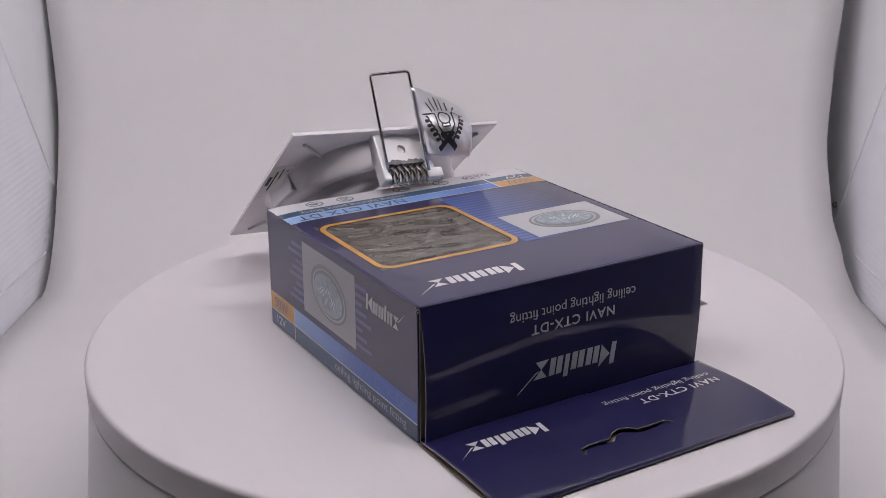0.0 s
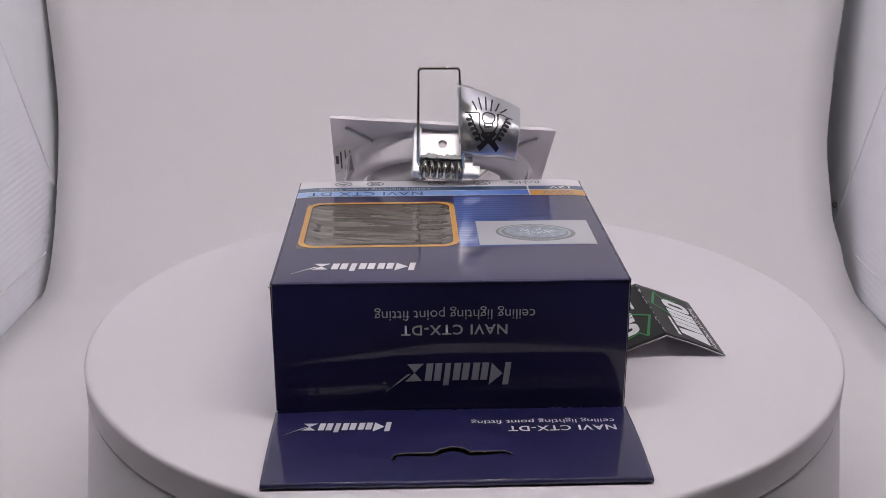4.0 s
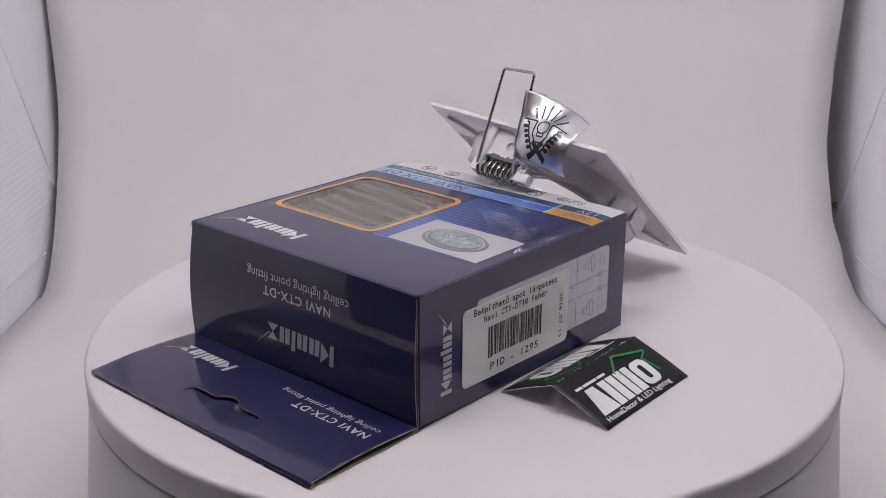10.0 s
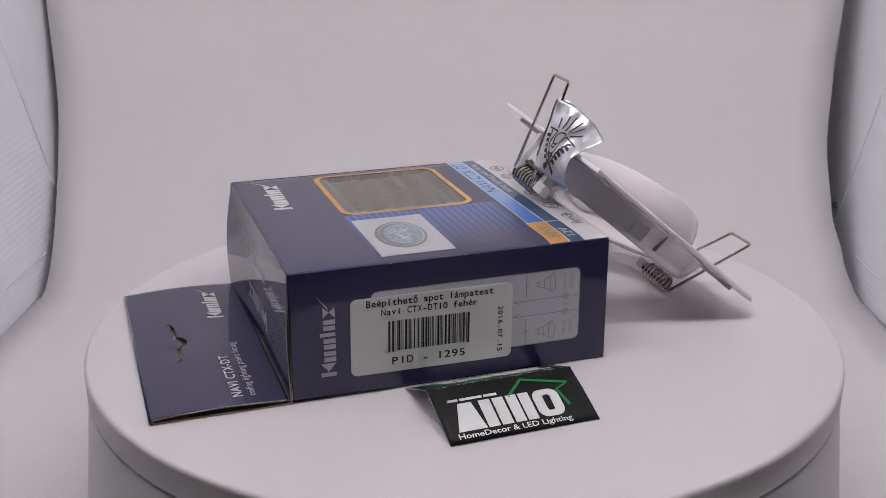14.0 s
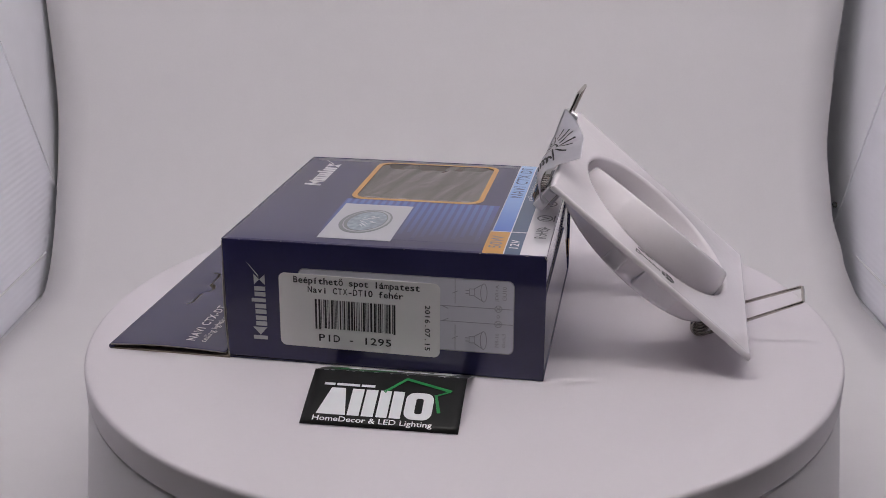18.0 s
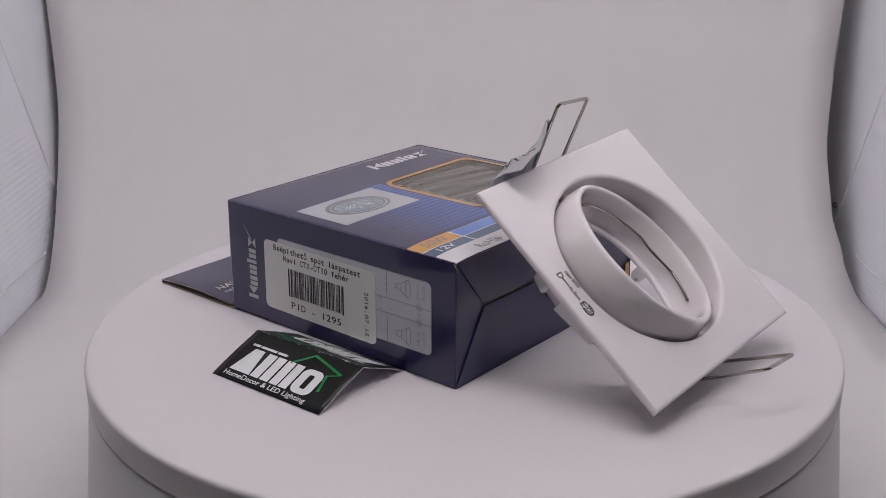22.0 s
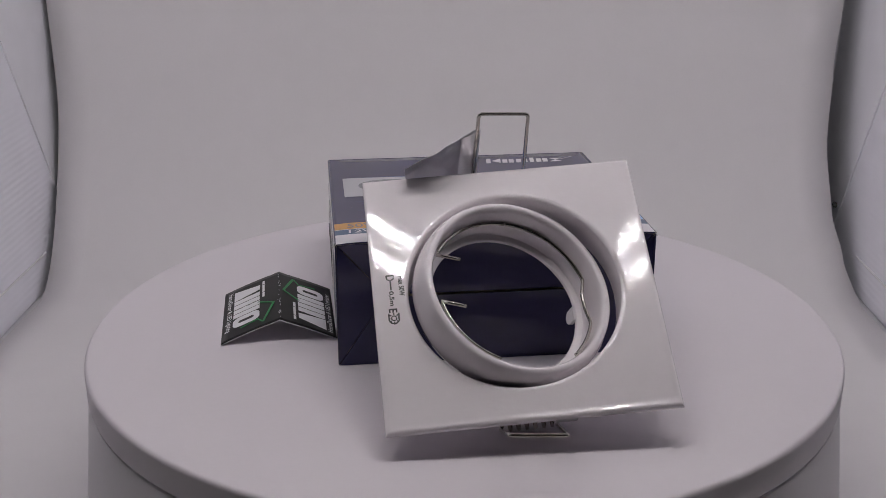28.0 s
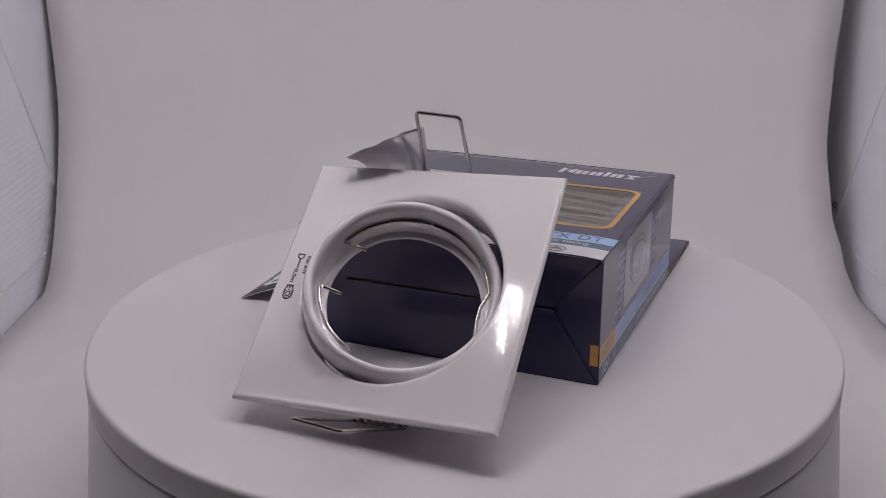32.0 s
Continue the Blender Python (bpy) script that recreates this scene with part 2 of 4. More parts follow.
def mark_blocks(u0, u1, v0, v1, slant=0.0):
    """A maker's word mark as plain blocks, rings and wedges in its rhythm, ending in a swoosh at the end: one bmesh a shape."""
    cap, low = 0.80, 0.62           # tall and short shapes, as shares of the height
    wide = 5.35
    sx, sy = (u1 - u0) / (wide + 0.75), v1 - v0
    bms = [slab([(0, 0), (0.30, 0), (0.30, cap), (0, cap)]), slab([(0.36, cap * 0.5), (0.98, 0), (0.98, cap)])]
    for x in (1.10, 2.04, 3.42):
        bms += [slab([(x, 0), (x + 0.34, 0), (x + 0.34, low), (x, low)]), slab([(x + 0.44, 0), (x + 0.78, 0), (x + 0.78, low), (x + 0.44, low)])]
    bms += [slab([(2.98, 0), (3.26, 0), (3.26, cap), (2.98, cap)]), slab([(4.34, 0), (5.16, 0), (4.75, low * 0.5)]), slab([(5.16, low), (4.34, low), (4.75, low * 0.5)]),
            slab([(4.90, low * 0.55), (5.10, low * 0.60), (wide + 0.75, 1.0)])]
    for bm in bms:
        for v in bm.verts:
            y = v.co.y * sy
            v.co.x, v.co.y = u0 + v.co.x * sx + slant * y, v0 + y
    return bms


def moved(bm, m):
    bm.transform(m)
    return bm


def thing(name, m, label, category, group=""):
    ob = new(name)
    ob.empty_display_size = 0.01
    ob.matrix_basis = m
    return tagged(ob, label, category, group)


# ---------------------------------------------------------------- setting
FLOOR_Z = -0.080
WALL_L, WALL_R = -0.2575, 0.2400
ROOF_Z, BACK_Y, FRONT_Y, SIDE_FRONT = 0.420, 0.330, -0.340, -0.085
ROOF_FRONT = -0.170


def sheet(outline, thickness, axis):
    """A flat wall: an outline in two axes, thickened along the third towards its positive side."""
    bm = slab(outline, 0.0, thickness)
    if axis == "x":
        bm.transform(Matrix(((0, 0, 1, 0), (1, 0, 0, 0), (0, 1, 0, 0), (0, 0, 0, 1))))
    elif axis == "y":
        bm.transform(Matrix(((1, 0, 0, 0), (0, 0, 1, 0), (0, 1, 0, 0), (0, 0, 0, 1))))
    bmesh.ops.recalc_face_normals(bm, faces=bm.faces[:])
    return bm


# how far the sheet's two edges stand in from the tent's walls, by height
LEFT_BOW = ((-0.08, 0.0), (0.02, 0.0), (0.09, 0.0035), (0.42, 0.0045))
RIGHT_BOW = ((-0.08, 0.0), (-0.06, 0.0042), (-0.035, 0.0090), (0.0, 0.0108), (0.045, 0.0085), (0.09, 0.0050), (0.42, 0.0035))


def bow(z, table):
    for (z0, d0), (z1, d1) in zip(table, table[1:]):
        if z <= z1:
            f = max(0.0, (z - z0) / (z1 - z0))
            return d0 + (d1 - d0) * f * f * (3 - 2 * f)
    return table[-1][1]


def backdrop():
    """The white sweep: flat on the floor, then curving up the back."""
    prof = [(FRONT_Y, FLOOR_Z), (-0.05, FLOOR_Z), (0.10, FLOOR_Z), (0.19, FLOOR_Z)]
    knots = [Vector(p) for p in ((0.19, FLOOR_Z), (0.2165, -0.0795), (0.2365, -0.066), (0.2570, -0.036), (0.2760, 0.0055), (0.2855, 0.044), (0.2916, 0.087), (0.2970, 0.20), (0.299, 0.415))]
    for i in range(len(knots) - 1):
        p0, p1, p2, p3 = knots[max(i - 1, 0)], knots[i], knots[i + 1], knots[min(i + 2, len(knots) - 1)]
        for k in range(1, 9):
            t = k / 8
            q = 0.5 * ((2 * p1) + (p2 - p0) * t + (2 * p0 - 5 * p1 + 4 * p2 - p3) * t * t + (3 * p1 - p0 - 3 * p2 + p3) * t ** 3)
            prof.append((q.x, q.y))
    bm = bmesh.new()
    nx, x0, x1 = 24, WALL_L + 0.0040, WALL_R - 0.0040
    rows = []
    for y, z in prof:
        a, b = x0 - bow(z, LEFT_BOW), x1 - bow(z, RIGHT_BOW)
        rows.append([bm.verts.new((a + (b - a) * i / nx, y + 0.0015 * math.sin(i * 0.55) * max(0, z + 0.05), z)) for i in range(nx + 1)])
    for a, b in zip(rows, rows[1:]):
        for i in range(nx):
            bm.faces.new((a[i], a[i + 1], b[i + 1], b[i]))
    bmesh.ops.recalc_face_normals(bm, faces=bm.faces[:])
    ob = part("backdrop", bm, PAPER, smooth=True)
    sol = ob.modifiers.new("thickness", "SOLIDIFY")
    sol.thickness, sol.offset = 0.0008, -1
    return tagged(ob, "seamless white photo backdrop sheet curving up from the floor", "backdrop", kind="structure")


def tent():
    floor = part("floor", block(WALL_L - 0.004, WALL_R + 0.004, FRONT_Y, BACK_Y + 0.003, FLOOR_Z - 0.006, FLOOR_Z - 0.002), FABRIC)
    tagged(floor, "white fabric floor of a photo light tent", "floor", kind="structure")
    back = part("wall_back", block(WALL_L - 0.12, WALL_R + 0.12, BACK_Y, BACK_Y + 0.003, FLOOR_Z - 0.002, ROOF_Z), FABRIC)
    tagged(back, "white fabric back wall of a photo light tent", "wall", kind="structure")
    roof = part("ceiling", block(WALL_L - 0.12, WALL_R + 0.12, ROOF_FRONT, BACK_Y + 0.003, ROOF_Z, ROOF_Z + 0.003), FABRIC)
    tagged(roof, "white fabric roof of a photo light tent", "ceiling", kind="structure")
    # a diagonal crease parts each side wall into a lower front and an upper back field
    c0, c1 = (0.015, ROOF_Z), (0.3025, FLOOR_Z)
    for name, x, t in (("wall_left", WALL_L, -0.003), ("wall_right", WALL_R, 0.003)):
        low = [(SIDE_FRONT, FLOOR_Z - 0.002), c1, c0, (SIDE_FRONT, ROOF_Z)]
        w = part(name, moved(sheet(low, t, "x"), Matrix.Translation((x, 0, 0))), FABRIC_SIDE)
        tagged(w, "ribbed white fabric side wall of a light tent", "wall", kind="structure")
        inward = -1 if t > 0 else 1
        bm = bmesh.new()
        cl = math.hypot(c1[0] - c0[0], c1[1] - c0[1])
        turn_out = lambda y, z: x - inward * 0.05 * abs((c1[0] - c0[0]) * (c0[1] - z) - (c0[0] - y) * (c1[1] - c0[1])) / cl
        q = [(x, c1[0], c1[1]), (turn_out(BACK_Y, FLOOR_Z), BACK_Y, FLOOR_Z), (turn_out(BACK_Y, ROOF_Z), BACK_Y, ROOF_Z), (x, c0[0], c0[1])]
        vs = [bm.verts.new(p) for p in q]
        bm.faces.new(vs)
        g = part("gusset", bm, FABRIC_GUSSET, w)
        s2 = g.modifiers.new("thickness", "SOLIDIFY")
        s2.thickness, s2.offset = 0.002, 0
        seam = tube([(x + 0.0006 * inward, SIDE_FRONT + 0.01, FLOOR_Z + 0.022), (x + 0.0006 * inward, 0.24, FLOOR_Z + 0.022)], 0.0007, 6)
        part("seam", seam, FABRIC, w)
    clip = part("backdrop_clip", moved(block(-0.0012, 0.0012, -0.0016, 0.0016, -0.0011, 0.0011, 0.0004), Matrix.Translation((WALL_R - 0.0100, 0.262, -0.0318)) @ Matrix.Rotation(0.8, 4, "X")), BLACK)
    tagged(clip, "small black clip on the edge of the backdrop", "clip")


def room():
    """The dim room in which the tent stands."""
    a, h0, h1 = 0.95, -0.80, 1.1
    for name, bm in (("wall_north", block(-a, a, a, a + 0.1, h0, h1)), ("wall_south", block(-a, a, -a - 0.1, -a, h0, h1)),
                     ("wall_east", block(a, a + 0.1, -a, a, h0, h1)), ("wall_west", block(-a - 0.1, -a, -a, a, h0, h1)),
                     ("room_ceiling", block(-a, a, -a, a, h1, h1 + 0.1)), ("room_floor", block(-a, a, -a, a, h0 - 0.1, h0))):
        tagged(part(name, bm, ROOM), "plain dim grey room surface", "wall", kind="structure")
    tab = thing("table", pose(0, 0, 0), "plain grey table under the light tent", "table")
    part("tabletop", block(-0.5, 0.5, -0.55, 0.45, FLOOR_Z - 0.031, FLOOR_Z - 0.006, 0.003), ROOM, tab)
    for x in (-0.45, 0.45):
        for y in (-0.5, 0.4):
            part("leg", block(x - 0.025, x + 0.025, y - 0.025, y + 0.025, h0, FLOOR_Z - 0.031, 0.003), ROOM, tab)


def led_strip(y):
    s = thing("led_strip", pose(0.014, y, ROOF_Z), "lit strip of white light diodes under the tent roof", "light", "diode strips under the roof")
    part("profile", block(-0.198, 0.188, -0.006, 0.006, LED_Z - ROOF_Z + 0.004, 0.0, 0.001), ALU, s)
    part("tilted_rail", moved(block(-0.198, 0.188, -0.006, 0.006, 0.0005, 0.003, 0.0005), Matrix.Translation((0, 0, LED_Z - ROOF_Z)) @ Matrix.Rotation(radians(LED_TILT), 4, "X")), ALU, s)
    chip = moved(block(-0.0017, 0.0017, -0.0015, 0.0015, -0.001, 0.0004), Matrix.Rotation(radians(LED_TILT), 4, "X"))
    first = part("diode", chip, LED, s)
    first.location = (-0.1932, 0, LED_Z - ROOF_Z)
    for i in range(1, 33):
        o = first.copy()
        scene.collection.objects.link(o)
        o.location = (-0.1932 + i * 0.0117, 0, LED_Z - ROOF_Z)
    return s


backdrop()
tent()
room()
for y in LED_Y:
    led_strip(y)


# ---------------------------------------------------------------- turntable
R_TOP = 0.1436


def turntable():
    t = thing("turntable", pose(0, 0, FLOOR_Z), "round white plastic photo turntable standing on the backdrop", "turntable")
    h = -FLOOR_Z
    rim = 0.0118
    prof = [(0, h), (R_TOP - 0.008, h), (R_TOP - 0.0022, h)]
    prof += [(R_TOP - 0.0016 + 0.0016 * math.sin(radians(k * 10)), h - 0.0016 + 0.0016 * math.cos(radians(k * 10))) for k in range(1, 10)]
    prof += [(R_TOP, h - 0.0024), (R_TOP - 0.0001, h - rim + 0.0014), (R_TOP - 0.0004, h - rim + 0.0005), (R_TOP - 0.0011, h - rim), (0, h - rim)]
    plat = part("platter", lathe(prof, 192, closed=False), PLASTIC, t, "smooth white turning disc", smooth=True)
    plat.data.set_sharp_from_angle(angle=radians(40))
    rb = R_TOP - 0.0003
    base = [(0.02, h - rim - 0.0006), (rb - 0.001, h - rim - 0.0005), (rb - 0.0003, h - rim - 0.0008), (rb, h - rim - 0.0015), (rb + 0.0064, 0.004), (rb + 0.0054, 0.0), (0.02, 0.0)]
    b = part("base", lathe(base, 160), PLASTIC_BASE, t, smooth=True)
    b.data.set_sharp_from_angle(angle=radians(40))
    part("spindle", moved(lathe([(0, 0), (0.018, 0), (0.018, h - rim), (0, h - rim)], 32, closed=False), Matrix()), PLASTIC_BASE, t)
    return t, plat


table_thing, platter = turntable()


# ---------------------------------------------------------------- carton
BOX_W, BOX_H, CROWN = 0.0575, 0.0463, 0.0006
BOX_POSE = pose(0.00456, -0.0215, 0, 0, 0, 32.17)
carton = thing("carton", BOX_POSE, "glossy navy cardboard carton with a windowed top, lying on the turntable", "box")


def face(o, right, up):
    r, u = Vector(right), Vector(up)
    n = r.cross(u)
    return Matrix(((r.x, u.x, n.x, o[0]), (r.y, u.y, n.y, o[1]), (r.z, u.z, n.z, o[2]), (0, 0, 0, 1)))


TOP = face((0, 0, BOX_H + CROWN), (-1, 0, 0), (0, -1, 0))
FRONT = face((0, -BOX_W - 0.00012, 0), (-1, 0, 0), (0, 0, -1))
RIGHT = face((BOX_W, 0, 0), (0, 1, 0), (0, 0, 1))
LEFT = face((-BOX_W, 0, 0), (0, -1, 0), (0, 0, 1))
BACK = face((0, BOX_W, 0), (-1, 0, 0), (0, 0, 1))


def crown(u, v):
    """How far the top board bends down towards its front and side folds."""
    near = lambda d: max(0.0, 1 - max(0.0, d) / 0.011) ** 2
    return -CROWN * (1 - (1 - near(BOX_W - abs(u))) * (1 - near(BOX_W - v)))


def ink(name, bm, material, side, lift=0.0, label="", parent=None):
    """Print on one side of the carton, in that side's own right and up."""
    if side is TOP:
        for v in bm.verts:
            v.co.z += crown(v.co.x, v.co.y)
    return part(name, moved(bm, side @ Matrix.Translation((0, 0, lift))), material, parent or carton, label)


def rect(u0, u1, v0, v1, z1=0.00006):
    """A flat printed bar, in short lengths so that it can follow a bent board."""
    bm = bmesh.new()
    n = max(1, int((u1 - u0) / 0.0012))
    cols = []
    for i in range(n + 1):
        u = u0 + (u1 - u0) * i / n
        cols.append([bm.verts.new((u, v0, z1)), bm.verts.new((u, v1, z1)), bm.verts.new((u, v1, 0)), bm.verts.new((u, v0, 0))])
    for a, b in zip(cols, cols[1:]):
        for k in range(4):
            bm.faces.new((a[k], b[k], b[(k + 1) % 4], a[(k + 1) % 4]))
    bm.faces.new(cols[0])
    bm.faces.new(cols[-1][::-1])
    bmesh.ops.recalc_face_normals(bm, faces=bm.faces[:])
    return bm


def carton_shell():
    w, h = BOX_W, BOX_H
    # the four upright sides, one board thick, and the bottom
    t = 0.0005
    for x0, x1 in ((w - t, w), (-w, -w + t)):
        bm = block(x0, x1, -w, w, 0.0002, h, 0.0004)
        for v in bm.verts:
            if v.co.y < 0 and v.co.z < 0.002:      # the doubled tab lifts the front foot
                v.co.z += 0.0012
        part("side_panel", bm, NAVY, carton)
    part("bottom_panel", block(-w + t, w - t, -w, w, 0.0002, 0.0007), NAVY, carton)
    # top panel with the window's opening, bending down to its folds
    hu, hv = (-0.0025, 0.0500), (-0.0255, 0.0235)

    def lines(stops):
        out = [-w]
        for a, b in zip(stops, stops[1:]):
            n = max(1, round((b - a) / 0.0012))
            out += [a + (b - a) * k / n for k in range(1, n + 1)]
        return out
    us, vs = lines([-w, *hu, w]), lines([-w, *hv, w])
    bm = bmesh.new()
    grid = [[bm.verts.new((u * (w - t) / w, v, crown(u, v))) for v in vs] for u in us]
    for i in range(len(us) - 1):
        for j in range(len(vs) - 1):
            u, v = (us[i] + us[i + 1]) / 2, (vs[j] + vs[j + 1]) / 2
            if not (hu[0] < u < hu[1] and hv[0] < v < hv[1]):
                bm.faces.new((grid[i][j], grid[i + 1][j], grid[i + 1][j + 1], grid[i][j + 1]))
    bmesh.ops.delete(bm, geom=[v for v in bm.verts if not v.link_faces], context="VERTS")
    top = part("top_panel", moved(bm, TOP), NAVY, carton, smooth=True)
    sol = top.modifiers.new("board", "SOLIDIFY")
    sol.thickness, sol.offset = 0.0005, -1
    # rounded folds along the top
    rng = random.Random(31)
    k = 0.00042
    for a, b, m in (((-w, -w), (w, -w), NAVY), ((w, -w), (w, w), NAVY), ((-w, -w), (-w, w), NAVY), ((-w, w), (w, w), WHITE_INK)):
        pts = []
        for i in range(61):
            f = i / 60
            x, y = a[0] + (b[0] - a[0]) * f, a[1] + (b[1] - a[1]) * f
            x, y = max(-w + k, min(w - k, x)), max(-w + k, min(w - k, y))
            if a[1] == b[1] == -w:
                y -= 0.00030
            rise = CROWN + crown(-x, -y) if a[1] == b[1] == w else 0.0
            pts.append((x, y, h - k + 0.00012 + rise + rng.uniform(-0.00003, 0.00005)))
        part("fold", tube(pts, k, 12), m, carton, smooth=True)
    # crinkled film behind the opening
    bm = bmesh.new()
    nu, nv = 150, 130
    rows = []
    for i in range(nu + 1):
        u = -0.0045 + 0.0565 * i / nu
        row = []
        for j in range(nv + 1):
            v = -0.0275 + 0.053 * j / nv
            lean = v + 0.22 * u + 0.004 * noise.noise((u * 40, v * 40, 8.0))
            rough = max(0.0, noise.noise((u * 60, v * 60, 4.0)) + 0.1)
            z = 0.00130 * noise.noise((u * 11, lean * 75, 5.0)) + 0.00034 * noise.noise((u * 26, lean * 250, 2.0)) + 0.00013 * rough * noise.noise((u * 260, v * 700, 6.0))
            rim = max(0.0, min(1.0, min(u + 0.0025, 0.0500 - u, v + 0.0255, 0.0235 - v) / 0.005))
            row.append(bm.verts.new((u, v, z * (0.15 + 0.85 * rim) - 0.00016 - 0.0009 * rim)))
        rows.append(row)
    for a, b in zip(rows, rows[1:]):
        for j in range(nv):
            bm.faces.new((a[j], b[j], b[j + 1], a[j + 1]))
    bmesh.ops.recalc_face_normals(bm, faces=bm.faces[:])
    part("window_film", moved(bm, TOP), FILM, carton, "rippled dark transparent film", smooth=True)
    part("inner_tray", block(-w + 0.003, w - 0.003, -w + 0.003, w - 0.003, 0.002, h - 0.004), BOARD_DARK, carton)
    # front panel: a bulging tuck flap with raw board edges
    bm = bmesh.new()
    nx, nz = 24, 14
    front, rear = [], []
    for i in range(nx + 1):
        x = -w + 0.0008 + (2 * w - 0.0016) * i / nx
        fr, rr = [], []
        for j in range(nz + 1):
            z = 0.0012 + (h - 0.0014) * j / nz
            s = j / nz
            bulge = 0.0010 * math.sin(math.pi * min(1, s * 1.0)) * (0.6 + 0.4 * abs(2 * i / nx - 1) + 0.9 * max(0.0, 1 - 2 * i / nx)) + 0.0006 * (1 - s) + 0.0022 * (1 - s) * max(0.0, 1 - 2 * i / nx) ** 1.5
            fr.append(bm.verts.new((x, -w - 0.0001 - bulge, z)))
            rr.append(bm.verts.new((x, -w + 0.0003 - bulge, z)))
        front.append(fr)
        rear.append(rr)
    for i in range(nx):
        for j in range(nz):
            bm.faces.new((front[i][j], front[i + 1][j], front[i + 1][j + 1], front[i][j + 1]))
            bm.faces.new((rear[i][j], rear[i][j + 1], rear[i + 1][j + 1], rear[i + 1][j])).material_index = 1
    for g0, g1 in ((front[0], rear[0]), (rear[-1], front[-1])):
        for j in range(nz):
            bm.faces.new((g0[j], g0[j + 1], g1[j + 1], g1[j])).material_index = 1
    for i in range(nx):
        bm.faces.new((front[i][0], rear[i][0], rear[i + 1][0], front[i + 1][0])).material_index = 1
        bm.faces.new((front[i][nz], front[i + 1][nz], rear[i + 1][nz], rear[i][nz])).material_index = 0
    bmesh.ops.recalc_face_normals(bm, faces=bm.faces[:])
    part("front_panel", bm, NAVY, carton, mats=[NAVY, BOARD], smooth=True).data.set_sharp_from_angle(angle=radians(35))
    part("glue_flap", block(-w + 0.0006, w - 0.0006, -w + 0.0022, -w + 0.0027, 0.001, h - 0.001), BOARD_DARK, carton)
    # back end: two flaps folded in like an envelope, meeting at a slot, with angled gussets
    seam, d = 0.0257, 0.0004
    lower = [(-w + 0.0008, 0.0006), (w - 0.0008, 0.0006), (0.0400, seam - 0.0004), (-0.0400, seam - 0.0004)]
    upper = [(-0.0400, seam + 0.0004), (0.0400, seam + 0.0004), (w - 0.0008, h - 0.0001), (-w + 0.0008, h - 0.0001)]
    bm = slab([(-u, v) for u, v in lower][::-1], -0.0009, -0.0003)
    for v in bm.verts:
        v.co.z -= 0.0010 * max(0.0, v.co.y / seam)
    part("end_flap", moved(bm, BACK), NAVY, carton)
    up = slab([(-u, v) for u, v in upper][::-1], -0.0009, -0.0003)
    for v in up.verts:
        v.co.z -= 0.0016 * max(0.0, (h - v.co.y) / (h - seam))
    part("end_flap", moved(up, BACK), NAVY, carton)
    for s in (-1, 1):
        tri = [(s * (w - 0.0006), 0.0008), (s * (w - 0.0006), h - 0.0008), (s * 0.0396, seam)]
        bm = slab(tri if s > 0 else tri[::-1], -0.0013, -0.0007)
        for v in bm.verts:
            if abs(v.co.x) < 0.045:
                v.co.z -= 0.0012
        part("gusset", moved(bm, BACK), NAVY, carton)
    part("inner_wall", block(-w + 0.001, w - 0.001, w - 0.0062, w - 0.0056, 0.001, h - 0.001), NAVY, carton)
    # worn pale board along the cut edges
    part("raw_edge", tube([(w - 0.0006, -w - 0.0002, 0.001), (w - 0.0006, -w - 0.0004, h - 0.001)], 0.00016, 6), BOARD, carton, "pale cut board edge")
    part("raw_edge", tube([(-w + 0.0006, -w - 0.0002, 0.001), (-w + 0.0006, -w - 0.0004, h - 0.001)], 0.00016, 6), BOARD, carton, "pale cut board edge")


def lens_picture(side, u, v, ru, rv, turn=0.0):
    """The printed picture of a round fitting: dark rim, pale ring, glass with streaks."""
    a = Matrix.Translation((u, v, 0)) @ Matrix.Rotation(turn, 4, "Z")
    ink("printed_rim", moved(slab(circle(0, 0, ru, 40, rv), 0, 0.00005), a), RIM_INK, side, 0.00012)
    ink("printed_ring", moved(slab(circle(ru * 0.02, -rv * 0.03, ru * 0.91, 40, rv * 0.88), 0, 0.00004), a), RING_INK, side, 0.00018)
    ink("printed_shade", moved(slab(circle(ru * 0.02, rv * 0.0, ru * 0.84, 40, rv * 0.82), 0, 0.00004), a), RIM_INK, side, 0.00023)
    ink("printed_glass", moved(slab(circle(0, -rv * 0.06, ru * 0.78, 40, rv * 0.72), 0, 0.00004), a), GLASS_INK, side, 0.00028)
    rng = random.Random(5)
    lines = []
    for i in range(15):
        a0 = -0.90 + 0.125 * i + rng.uniform(-0.05, 0.05)
        r0 = rng.uniform(0.25, 0.8)
        r1 = r0 + rng.uniform(0.12, 0.40)
        lines.append([(ru * 0.62 * math.sin(a0) * r0, rv * (0.45 - 0.9 * r0 * math.cos(a0))), (ru * 0.62 * math.sin(a0) * r1, rv * (0.45 - 0.9 * r1 * math.cos(a0)))])
    ink("printed_glint", moved(strokes(lines, ru * 0.020, 0, 0.00004), a), WHITE_INK, side, 0.00033)


